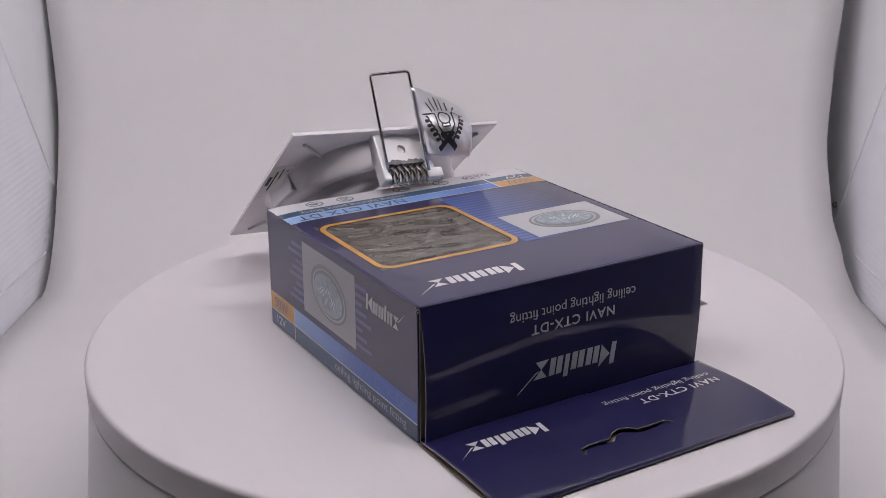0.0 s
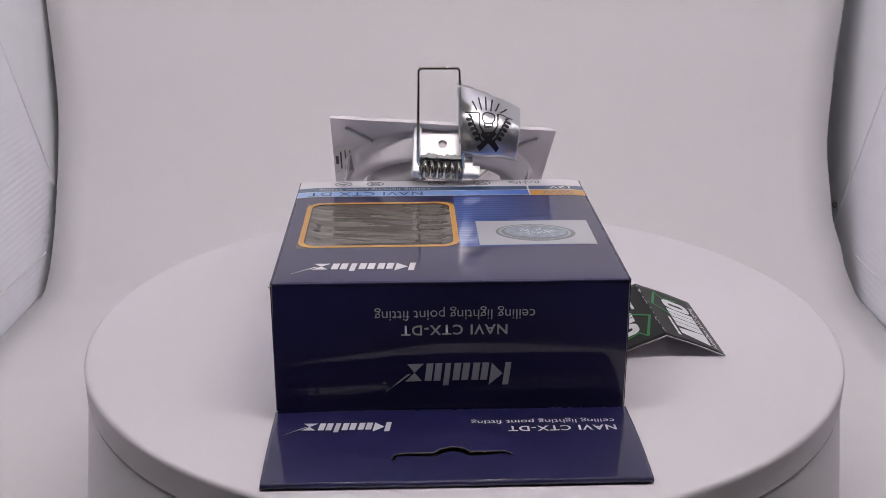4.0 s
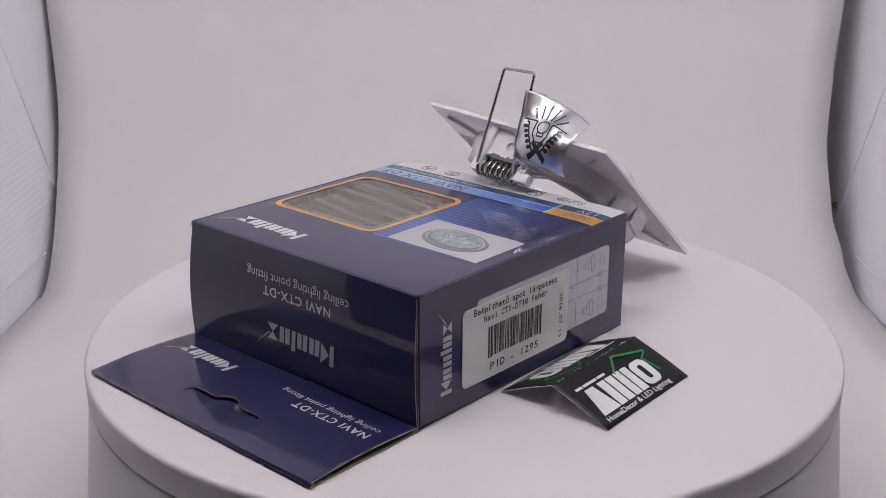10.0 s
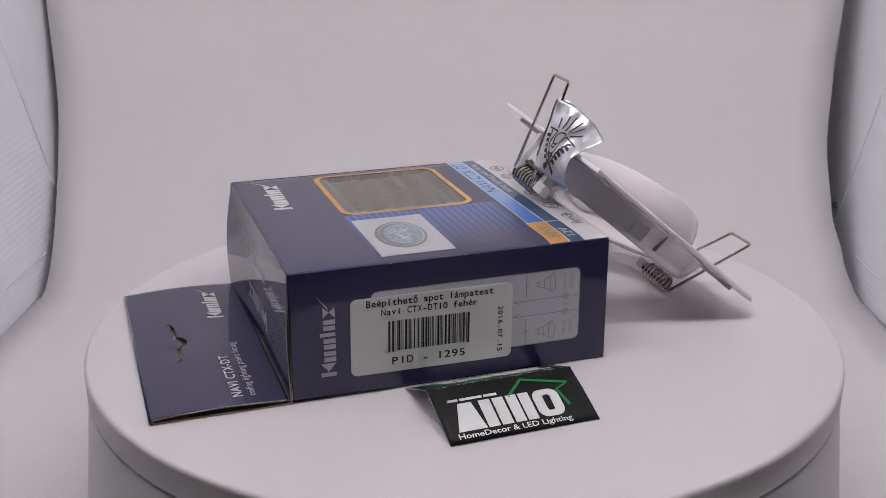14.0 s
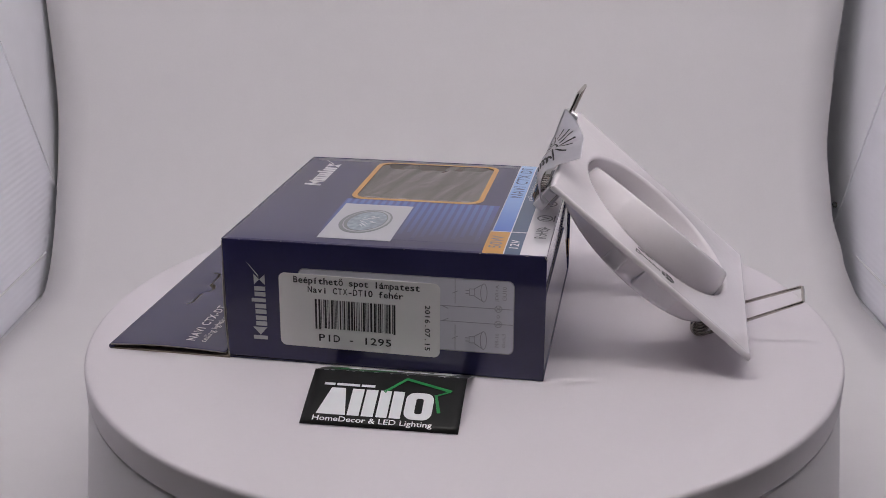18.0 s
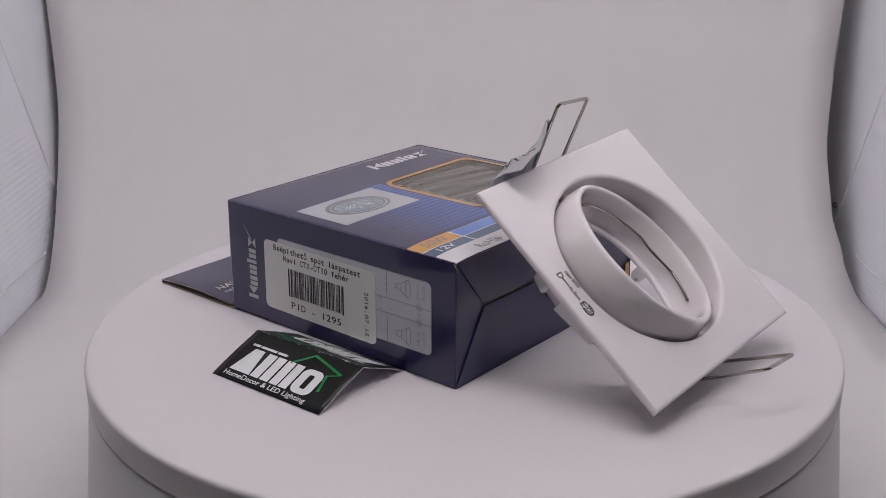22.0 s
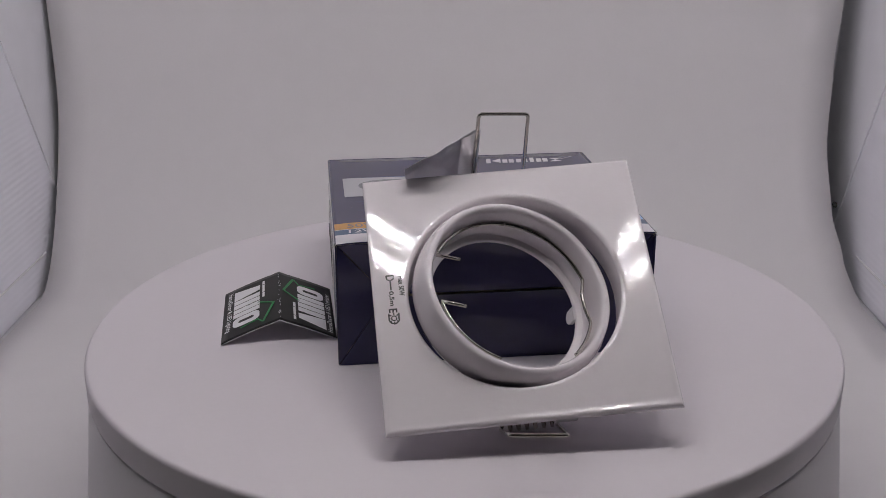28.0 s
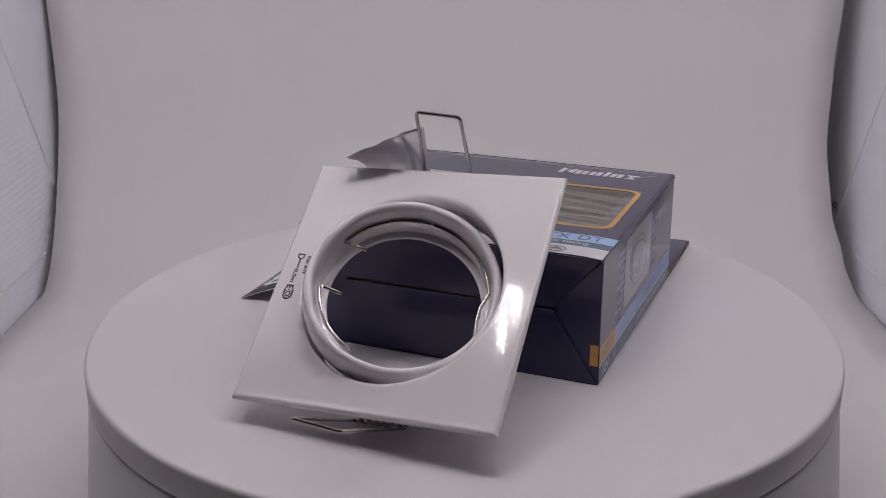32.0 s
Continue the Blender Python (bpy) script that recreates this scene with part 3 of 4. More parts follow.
def top_print():
    w = BOX_W
    # orange frame round the window
    ink("window_border", frame_slab(round_rect(-0.0043, 0.0517, -0.0273, 0.0253, 0.0062, 8), round_rect(-0.0023, 0.0498, -0.0253, 0.0233, 0.0048, 8), 0, 0.00008), ORANGE, TOP, 0.00003, "orange printed border")
    # white strip, dark band, blue band, rating box
    ink("white_strip", rect(-w + 0.0005, w - 0.0005, -w + 0.0004, -0.0482), WHITE_INK, TOP)
    ink("dark_band", rect(-w + 0.0005, w - 0.0005, -0.0482, -0.0425), TEAL, TOP)
    ink("band_line", rect(-w + 0.0005, w - 0.0005, -0.0428, -0.0424, 0.00009), WHITE_INK, TOP)
    ink("blue_band", rect(-0.0345, w - 0.0005, -0.0424, -0.0358), BLUE_BAND, TOP)
    ink("rating_box", rect(-w + 0.0005, -0.0353, -0.0424, -0.0352), ORANGE, TOP)
    ink("band_line", rect(-0.0353, -0.0346, -0.0484, -0.0352, 0.00009), WHITE_INK, TOP)
    ink("band_line", rect(-0.0346, w - 0.0005, -0.0360, -0.0357, 0.00009), GREY_INK, TOP)
    ink("rating_text", lettering("50W", -0.0525, -0.0400, -0.0411, -0.0366, 0.01), DIM_INK, TOP, 0.00006)
    ink("voltage_text", lettering("12V", -0.0520, -0.0435, -0.0470, -0.0438, 0.01), WHITE_INK, TOP, 0.00006)
    ink("model_text", lettering("NAVI CTX DT", 0.0075, 0.0525, -0.0415, -0.0366, 0.006, track=1.1), NAVY_INK, TOP, 0.00006)
    ink("caption_text", lettering("ceiling lighting point fitting", 0.0045, 0.0490, -0.0473, -0.0435), GREY_INK, TOP, 0.00006)
    ink("approval_text", lettering("RoHS", -0.0405, -0.0300, -0.0555, -0.0512, 0.012), DIM_INK, TOP, 0.00007)
    ink("approval_mark", strokes([[(-0.0300, -0.0560), (-0.0290, -0.0545), (-0.0275, -0.0538)], [(-0.0290, -0.0545), (-0.0300, -0.0530), (-0.0292, -0.0518), (-0.0284, -0.0530), (-0.0290, -0.0545)]], 0.0005), DIM_INK, TOP, 0.00007)
    for i, u in enumerate((-0.0170, 0.0015, 0.0125, 0.0265, 0.0395)):
        if i == 2:
            continue
        ink("approval_mark", frame_slab(circle(u, -0.0530, 0.0036, 24, 0.0030), circle(u, -0.0530, 0.0030, 24, 0.0024), 0, 0.00006), DIM_INK, TOP, 0.00007)
        if i == 4:
            ink("approval_mark", slab([(u - 0.0022, -0.0541), (u + 0.0004, -0.0536), (u + 0.0023, -0.0541), (u + 0.0016, -0.0522), (u - 0.0004, -0.0514), (u - 0.0012, -0.0526)]), DIM_INK, TOP, 0.00007)
            continue
        if i == 3:
            for k in range(4):
                ink("approval_mark", rect(u - 0.0019, u + 0.0019, -0.0546 + 0.0010 * k, -0.0542 + 0.0010 * k), DIM_INK, TOP, 0.00007)
            continue
        if i == 0:
            ink("approval_mark", rect(u - 0.0034, u + 0.0034, -0.0567, -0.0562), DIM_INK, TOP, 0.00007)
        ink("approval_mark", strokes([[(u - 0.0017, -0.0518), (u, -0.0543), (u + 0.0017, -0.0518)]], 0.0007), DIM_INK, TOP, 0.00007)
    for bar in mark_blocks(0.0110, 0.0505, -0.0012 + 0.0425, 0.0500, 0.12):
        ink("brand_bar", bar, WHITE_INK, TOP, 0.00003)
    # blue speed stripes behind the picture
    ink("glow_print", rect(-0.0500, -0.0044, -0.0345, 0.0258, 0.00002), GLOW_FADE, TOP)
    for i in range(21):
        v = 0.0236 - i * 0.0028
        ink("speed_stripe", rect(-0.0480 + 0.0022 * ((i * 5) % 4), -0.0045, v, v + 0.0015, 0.00004), STRIPE_FADE, TOP)
    # grey picture
    ink("picture", rect(-0.0520, -0.0112, -0.0022, 0.0243), PICTURE_INK, TOP, 0.00006)
    lens_picture(TOP, -0.0318, 0.0115, 0.0142, 0.0092, -0.12)


def front_print():
    def bulged(bm):
        """Lay the print on the bulging panel."""
        for v in bm.verts:
            s = ((-v.co.y) - 0.0012) / (BOX_H - 0.0014)
            x = abs(v.co.x) / BOX_W
            v.co.z += 0.0010 * math.sin(math.pi * max(0, min(1, s))) * (0.6 + 0.4 * x + 0.9 * max(0.0, v.co.x / BOX_W)) + 0.0006 * (1 - s) + 0.0022 * (1 - s) * max(0.0, v.co.x / BOX_W) ** 1.5
        return bm
    ink("caption_text", bulged(lettering("ceiling lighting point fitting", -0.0268, 0.0246, -0.0380, -0.0335)), GREY_INK, FRONT, 0.00004)
    ink("model_text", bulged(lettering("NAVI CTX-DT", -0.0180, 0.0162, -0.0319, -0.0284, 0.02, track=1.14)), GREY_INK, FRONT, 0.00004)
    for bar in mark_blocks(-0.0195, 0.0205, -0.0185, -0.0085, 0.12):
        ink("brand_bar", bulged(bar), GREY_INK, FRONT, 0.00004)


def right_print():
    # pale wiring panel under the sticker
    ink("wiring_panel", slab(round_rect(-0.0300, 0.0468, 0.0095, 0.0368, 0.0022), 0, 0.00006), PANEL_INK, RIGHT, 0.0, "pale printed wiring diagram panel")
    ink("panel_outline", frame_slab(round_rect(-0.0300, 0.0468, 0.0095, 0.0368, 0.0022), round_rect(-0.0297, 0.0465, 0.0098, 0.0365, 0.002), 0, 0.00006), WIRE_INK, RIGHT, 0.00005)
    lines = [[(0.021, 0.0264), (0.0465, 0.0264)], [(0.021, 0.0207), (0.0465, 0.0207)], [(0.0262, 0.0098), (0.0262, 0.0195)], [(0.0262, 0.0275), (0.0262, 0.0366)],
             [(0.0252, 0.0142), (0.0272, 0.0152)], [(0.0252, 0.0312), (0.0272, 0.0322)], [(0.0215, 0.0264), (0.0238, 0.0254)], [(0.0215, 0.0207), (0.0238, 0.0217)]]
    ink("wiring_lines", strokes(lines, 0.00022), WIRE_INK, RIGHT, 0.00006)
    for v in (0.0264, 0.0207):
        ink("lamp_symbol", join(frame_slab(circle(0.0413, v, 0.0013, 20), circle(0.0413, v, 0.00108, 20), 0, 0.00006),
                                strokes([[(0.0404, v - 0.0009), (0.0422, v + 0.0009)], [(0.0404, v + 0.0009), (0.0422, v - 0.0009)]], 0.00022)), WIRE_INK, RIGHT, 0.00008)
    ink("lamp_symbol", frame_slab(circle(0.0413, 0.02355, 0.0006, 12), circle(0.0413, 0.02355, 0.00042, 12), 0, 0.00006), WIRE_INK, RIGHT, 0.00008)
    for v in (0.0142, 0.0320):
        ink("bulb_drawing", strokes([circle(0.0362, v, 0.0011, 20, 0.0034) + [(0.0373, v)], [(0.0361, v + 0.0033), (0.0330, v + 0.0014), (0.0330, v - 0.0014), (0.0361, v - 0.0033)],
                                     [(0.0330, v + 0.0012), (0.0312, v + 0.0012), (0.0312, v - 0.0012), (0.0330, v - 0.0012)], [(0.0312, v + 0.0006), (0.0298, v + 0.0006)], [(0.0312, v - 0.0006), (0.0298, v - 0.0006)]], 0.00025), WIRE_INK, RIGHT, 0.00007)
    up = RIGHT @ Matrix.Rotation(radians(90), 4, "Z")      # reads from the bottom upwards
    ink("socket_text", lettering("JDR+A", 0.0290, 0.0352, -0.0416, -0.0402), WIRE_INK, up, 0.00006)
    ink("socket_text", lettering("GU10", 0.0296, 0.0346, -0.0441, -0.0427), WIRE_INK, up, 0.00006)
    ink("socket_text", lettering("MR-16", 0.0120, 0.0172, -0.0416, -0.0402), WIRE_INK, up, 0.00006)
    ink("socket_text", lettering("Gx5,3", 0.0120, 0.0172, -0.0441, -0.0427), WIRE_INK, up, 0.00006)
    for bar in mark_blocks(0.0085, 0.0382, 0.0424, 0.0490, 0.0):
        ink("brand_bar", bar, SHADED_SIDE_INK, up, 0.00003)
    # price sticker, a little askew
    tilt = RIGHT @ Matrix.Translation((-0.0082, 0.0207, 0.00016)) @ Matrix.Rotation(radians(-0.7), 4, "Z")
    st = part("sticker", moved(slab(round_rect(-0.0291, 0.0291, -0.0139, 0.0139, 0.0022), -0.00004, 0.00014), tilt), STICKER, carton, "matt white barcode sticker")

    def on(name, bm, material=BLACK_INK):
        part(name, moved(bm, tilt @ Matrix.Translation((0, 0, 0.00015))), material, st)
    on("title_text", typewriter("Be\u00e9p\u00edthet\u0151 spot l\u00e1mpatest", -0.0238, 0.0220, 0.0106, 0.0130, 0.018))
    on("title_text", typewriter("Navi CTX-DT10 feh\u00e9r", -0.0186, 0.0162, 0.0072, 0.0095, 0.018))
    on("code_text", typewriter("PID - 1295", -0.0150, 0.0120, -0.0112, -0.0085, 0.012))
    down = tilt @ Matrix.Rotation(radians(-90), 4, "Z") @ Matrix.Translation((0, 0, 0.00015))
    part("date_text", moved(typewriter("2016.07.15", -0.0058, 0.0117, 0.0238, 0.0256, 0.012), down), BLACK_INK, st)
    rng, u, first = random.Random(11), -0.0160, -0.0145
    while u < 0.0132:
        wd = rng.choice((0.00022, 0.00022, 0.00045, 0.0007))
        low = -0.0066 if u < first or u > 0.0125 else -0.0062
        on("barcode_bar", slab([(u, low), (u + wd, low), (u + wd, 0.0048), (u, 0.0048)]))
        u += wd + rng.choice((0.00024, 0.00024, 0.0004, 0.0006))


def left_print():
    w = BOX_W
    # same picture as on top, with this side's shade painted in
    ink("picture", rect(-0.0256, 0.0160, 0.0166, 0.0432), SHADED_SIDE_PICTURE, LEFT, 0.00005)
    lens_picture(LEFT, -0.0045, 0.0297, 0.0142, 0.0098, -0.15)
    ink("dark_band", rect(-w + 0.0005, w - 0.0006, 0.0008, 0.0068), TEAL, LEFT)
    ink("blue_band", rect(-0.0352, w - 0.0006, 0.0070, 0.0140), BLUE_SIDE, LEFT)
    ink("rating_box", rect(-w + 0.0005, -0.0356, 0.0070, 0.0141), ORANGE, LEFT)
    ink("band_line", rect(-0.0356, -0.0351, 0.0010, 0.0141, 0.00009), GREY_INK, LEFT)
    ink("band_line", rect(-w + 0.0005, w - 0.0006, 0.0067, 0.0071, 0.00009), GREY_INK, LEFT)
    ink("rating_text", lettering("50W", -0.0535, -0.0410, 0.0084, 0.0127, 0.01), DIM_INK, LEFT, 0.00006)
    ink("voltage_text", lettering("12V", -0.0520, -0.0440, 0.0022, 0.0056, 0.01), GREY_INK, LEFT, 0.00006)
    ink("model_text", lettering("NAVI CTX-DT", 0.0120, 0.0520, 0.0083, 0.0127, 0.006), STRIPE_INK, LEFT, 0.00006)
    ink("caption_text", lettering("ceiling lighting point fitting", -0.0010, 0.0500, 0.0019, 0.0058), SHADED_SIDE_INK, LEFT, 0.00006)
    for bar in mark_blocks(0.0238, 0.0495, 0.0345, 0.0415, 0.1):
        ink("brand_bar", bar, SHADED_SIDE_INK, LEFT, 0.00003)
    for i in range(8):
        v = 0.0185 + i * 0.003
        ink("speed_stripe", rect(0.0160, 0.0270 - 0.003 * (i % 3), v, v + 0.0014, 0.00004), FAINT_INK, LEFT)
        ink("speed_stripe", rect(-0.0380 + 0.003 * (i % 3), -0.0256, v, v + 0.0014, 0.00004), FAINT_INK, LEFT)
    # the rating box runs round the corner onto the end flap
    ink("rating_box", rect(w - 0.0034, w - 0.0003, 0.0072, 0.0150), ORANGE, BACK, -0.0003)


TAB_Y0, TAB_Y1 = -0.0590, -0.1040


def tab_height(y):
    s = (y - TAB_Y0) / (TAB_Y1 - TAB_Y0)
    return 0.0021 + 0.0009 * math.sin(math.pi * max(0.0, min(1.0, s)))


def slit_cut(x, y):
    """True inside the hanger slot's curved cut, which opens widest at its middle."""
    line = ((-0.0190, -0.0925), (-0.0182, -0.0900), (-0.0150, -0.0893), (-0.0064, -0.0893), (-0.0042, -0.0872), (-0.0008, -0.0860), (0.0024, -0.0870),
            (0.0042, -0.0892), (0.0090, -0.0892), (0.0150, -0.0890), (0.0168, -0.0905))
    best = 9.0
    for k, ((ax, ay), (bx, by)) in enumerate(zip(line, line[1:])):
        dx, dy = bx - ax, by - ay
        t = max(0.0, min(1.0, ((x - ax) * dx + (y - ay) * dy) / (dx * dx + dy * dy)))
        d = math.hypot(x - ax - t * dx, y - ay - t * dy)
        best = min(best, d / (0.65 + 0.35 * math.sin(math.pi * (k + t) / 10)))
    return best < 0.00075


def tongue_dip(x, y):
    """How far the tongue below the cut is pressed in."""
    across = max(0.0, 1 - ((x + 0.001) / 0.018) ** 2)
    edge = -0.0891 + 0.0030 * max(0.0, 1 - ((x + 0.0008) / 0.0050) ** 2)
    return 0.0009 * across * math.exp(-(edge - y) / 0.0045) if y < edge else 0.0


def hang_tab():
    w = BOX_W
    bm = bmesh.new()
    xs = [-w + 2 * w * i / 96 for i in range(97)]
    fine = []
    for a, b in zip(xs, xs[1:]):
        m = 4 if -0.023 < a < 0.018 else 1
        fine += [a + (b - a) * k / m for k in range(m)]
    xs = fine + [w]
    ys = []
    y = TAB_Y0
    while y > TAB_Y1:
        ys.append(y)
        y -= 0.0003 if -0.094 < y < -0.083 else 0.0012
    ys.append(TAB_Y1)
    rows = [[bm.verts.new((x, y, tab_height(y) + 0.0002 * noise.noise((x * 40, y * 40, 1)) - tongue_dip(x, y))) for x in xs] for y in ys]
    for a, b, ya, yb in zip(rows, rows[1:], ys, ys[1:]):
        for i in range(len(xs) - 1):
            if not slit_cut((xs[i] + xs[i + 1]) / 2, (ya + yb) / 2):
                bm.faces.new((a[i], a[i + 1], b[i + 1], b[i]))
    loose = [v for v in bm.verts if not v.link_faces]
    bmesh.ops.delete(bm, geom=loose, context="VERTS")
    bmesh.ops.recalc_face_normals(bm, faces=bm.faces[:])
    tab = part("hang_tab", bm, NAVY, carton, "doubled navy cardboard hanging tab with a slot", smooth=True, mats=[NAVY, BOARD])
    sol = tab.modifiers.new("board", "SOLIDIFY")
    sol.thickness, sol.offset, sol.material_offset_rim = 0.00045, -1, 1
    lower = block(-w, w, TAB_Y1, -w, 0.0001, 0.0006)
    for v in lower.verts:
        if v.co.y < -0.1:
            v.co.z += 0.0001
    part("lower_leaf", lower, BOARD_DARK, carton, "grey inner side of the folded tab")
    part("raw_edge", tube([(-w, TAB_Y1 + 0.0002, 0.00112), (w, TAB_Y1 + 0.0002, 0.00112)], 0.00100, 12), NAVY, carton, "folded outer edge of the tab", smooth=True)

    def on_tab(name, bm):
        for v in bm.verts:
            x, y = -v.co.x, -v.co.y
            v.co = Vector((x, y, tab_height(y) + 0.0002 * noise.noise((x * 40, y * 40, 1)) + v.co.z + 0.00012))
        part(name, bm, WHITE_INK, tab)
    on_tab("caption_text", lettering("ceiling lighting point fitting", -0.0518, -0.0058, 0.0682, 0.0716))
    on_tab("model_text", lettering("NAVI CTX-DT", -0.0515, -0.0172, 0.0733, 0.0768, 0.02, track=1.14))
    for bar in mark_blocks(0.0195, 0.0525, 0.0690, 0.0768, 0.12):
        on_tab("brand_bar", bar)


def scuffs_and_glints():
    """Pale scuffs of cracked print along the folds, painted also for the folds' glints."""
    rng, w, h = random.Random(21), BOX_W, BOX_H
    runs = (((-w, -w, h), (w, -w, h), 9), ((w, -w, h), (w, w, h), 9), ((-w, -w, h), (-w, w, h), 5), ((w, w, h), (-w, w, h), 5))
    for a, b, count in runs:
        a, b, bms = Vector(a), Vector(b), []
        for k in range(count):
            f = rng.random() ** 0.8
            d = rng.uniform(0.0002, 0.0009) / (b - a).length
            p, q = a.lerp(b, f), a.lerp(b, min(1, f + d))
            lift = Vector((0, 0, rng.uniform(-0.00025, 0.00002)))
            bms.append(tube([p + lift, q + lift], rng.uniform(0.00003, 0.00008), 5))
        tagged(part("scuff_and_glint", join(*bms), BOARD, carton, "cracked pale print and painted glints along the fold"), kind="stuff")


def torn_corners():
    """Frayed grey board where the top's corners have split open."""
    rng, w, h = random.Random(44), BOX_W, BOX_H
    for sx, sy in ((1, 1), (-1, 1), (-1, -1)):
        bms = []
        for k in range(7):
            p = Vector((sx * (w - rng.uniform(-0.0002, 0.0007)), sy * (w - rng.uniform(-0.0002, 0.0007)), h - rng.uniform(-0.0001, 0.0014)))
            q = p + Vector((rng.uniform(-0.0006, 0.0006), rng.uniform(-0.0006, 0.0006), rng.uniform(-0.0009, 0.0001)))
            bms.append(tube([p, (p + q) / 2 + Vector((0, 0, 0.0001)), q], rng.uniform(0.00010, 0.00022), 6))
        tagged(part("torn_corner", join(*bms), BOARD, carton, "frayed grey board at a split corner"), kind="stuff")


carton_shell()
torn_corners()
scuffs_and_glints()
top_print()
front_print()
right_print()
left_print()
hang_tab()


# ---------------------------------------------------------------- downlight
LAMP_POSE = Matrix(((-0.8571, 0.4248, -0.2916, -0.0452), (-0.5115, -0.6335, 0.5805, 0.0585), (0.0619, 0.6467, 0.7602, 0.0419), (0, 0, 0, 1)))
LAMP_POSE = Matrix.LocRotScale(LAMP_POSE.translation, LAMP_POSE.to_quaternion().normalized(), None)
lamp = thing("downlight", LAMP_POSE, "white square recessed downlight with spring clips, leaning on the carton", "light fitting")


def downlight():
    half, hole = 0.0460, 0.0345
    # front plate: a square with a round opening and softened edges
    n = 128
    sq = []
    for i in range(n):
        a = 2 * math.pi * i / n
        c, s = math.cos(a), math.sin(a)
        k = min(half / max(abs(c), 1e-9), half / max(abs(s), 1e-9))
        sq.append((c * k, s * k))

    def inset(d):
        f = (half - d) / half
        return [(u * f, v * f) for u, v in sq]
    ring = lambda r: [(r * math.cos(2 * math.pi * i / n), r * math.sin(2 * math.pi * i / n)) for i in range(n)]
    layers = [(ring(hole), -0.0128), (ring(hole), -0.0012), (ring(hole + 0.0002), -0.0006), (ring(hole + 0.0006), -0.0002), (ring(hole + 0.0012), 0.00003), (ring(hole + 0.0018), 0.00006), (ring(hole + 0.0024), 0.0), (inset(0.0030), 0.0), (inset(0.0021), 0.00001), (inset(0.0015), 0.00003), (inset(0.0011), 0.00003), (inset(0.0008), -0.00002), (inset(0.0005), -0.00014), (inset(0.0002), -0.0004), (inset(0.0), -0.0009),
              (inset(0.0), -0.0018), (inset(0.0015), -0.0020), (ring(0.0424), -0.0021), (ring(0.0416), -0.0025), (ring(0.0411), -0.0038), (ring(0.0403), -0.0072), (ring(0.0393), -0.0102), (ring(0.0380), -0.0122), (ring(0.0366), -0.0130), (ring(0.0352), -0.0131)]
    bm = bmesh.new()
    lip = lambda u, v: 0.00017 * max(0.0, min(1.0, 0.1 - v / 0.03)) * max(0.0, 1 - abs(half - max(abs(u), abs(v)) - 0.0012) / 0.0012)
    loops = [[bm.verts.new((u, v, z + (lip(u, v) if z > -0.0002 else 0.0))) for u, v in pts] for pts, z in layers]
    for a, b in zip(loops, loops[1:] + loops[:1]):
        for i in range(n):
            j = (i + 1) % n
            bm.faces.new((a[i], a[j], b[j], b[i]))
    bmesh.ops.recalc_face_normals(bm, faces=bm.faces[:])
    plate = part("face_plate", bm, ENAMEL, lamp, "glossy white square face plate", smooth=True)
    plate.data.set_sharp_from_angle(angle=radians(38))
    # cast lugs and ribs behind the plate
    for a, r0, r1, wd, z in ((164, 0.0360, 0.0408, 0.0068, -0.0116), (190, 0.0360, 0.0409, 0.0170, -0.0105), (-16, 0.0360, 0.0408, 0.0068, -0.0116), (10, 0.0360, 0.0409, 0.0170, -0.0105)):
        part("lug", moved(block(r0, r1, -wd / 2, wd / 2, z, -0.0019, 0.0008), Matrix.Rotation(radians(a), 4, "Z")), ENAMEL_CAST, lamp)
    for a in (45, 135, 225, 315):
        part("corner_rib", moved(block(0.0370, 0.0560, -0.0006, 0.0006, -0.0034, -0.0019, 0.0004), Matrix.Rotation(radians(a), 4, "Z")), ENAMEL_CAST, lamp)

    # tilting ring, turned out of the plate about a slanting axis
    axis = Vector((-math.sin(radians(RING_AXIS)), math.cos(radians(RING_AXIS)), 0))
    g = Matrix.Translation((RING_X, 0, RING_Z)) @ Matrix.Rotation(radians(RING_TILT), 4, axis)
    prof = [(0.0311, 0.0003), (0.0315, 0.00015), (0.0318, -0.0002), (0.0320, -0.0006), (0.0322, -0.0012), (0.0330, -0.0040), (0.0333, -0.0075), (0.0330, -0.0110), (0.0318, -0.0140), (0.0298, -0.0152), (0.0262, -0.0152), (0.0258, -0.0149),
            (0.0258, -0.0139), (0.0262, -0.0135), (0.0280, -0.0133), (0.0283, -0.0128), (0.0288, -0.0070), (0.0290, -0.0024), (0.0292, -0.0012), (0.0294, -0.0005), (0.0297, 0.0), (0.0301, 0.0003), (0.0306, 0.0004)]
    rg = part("tilting_ring", moved(lathe(prof, 128), g), ENAMEL, lamp, "glossy white round tilting ring", smooth=True)
    rg.data.set_sharp_from_angle(angle=radians(50))
    for k in (-1, 1):
        part("pivot", moved(lathe([(0, -0.001), (0.002, -0.001), (0.002, 0.0012), (0, 0.0012)], 20, closed=False),
                            g @ Matrix.Translation(axis * 0.0334 * k + Vector((0, 0, -0.0085))) @ axis.to_track_quat("Z", "Y").to_matrix().to_4x4()), ENAMEL_CAST, rg)

    # the wire that holds the bulb, in two sprung pieces
    def arc(a0, a1, r, z, m=24):
        return [(r * math.cos(radians(a0 + (a1 - a0) * i / m)), r * math.sin(radians(a0 + (a1 - a0) * i / m)), z) for i in range(m + 1)]
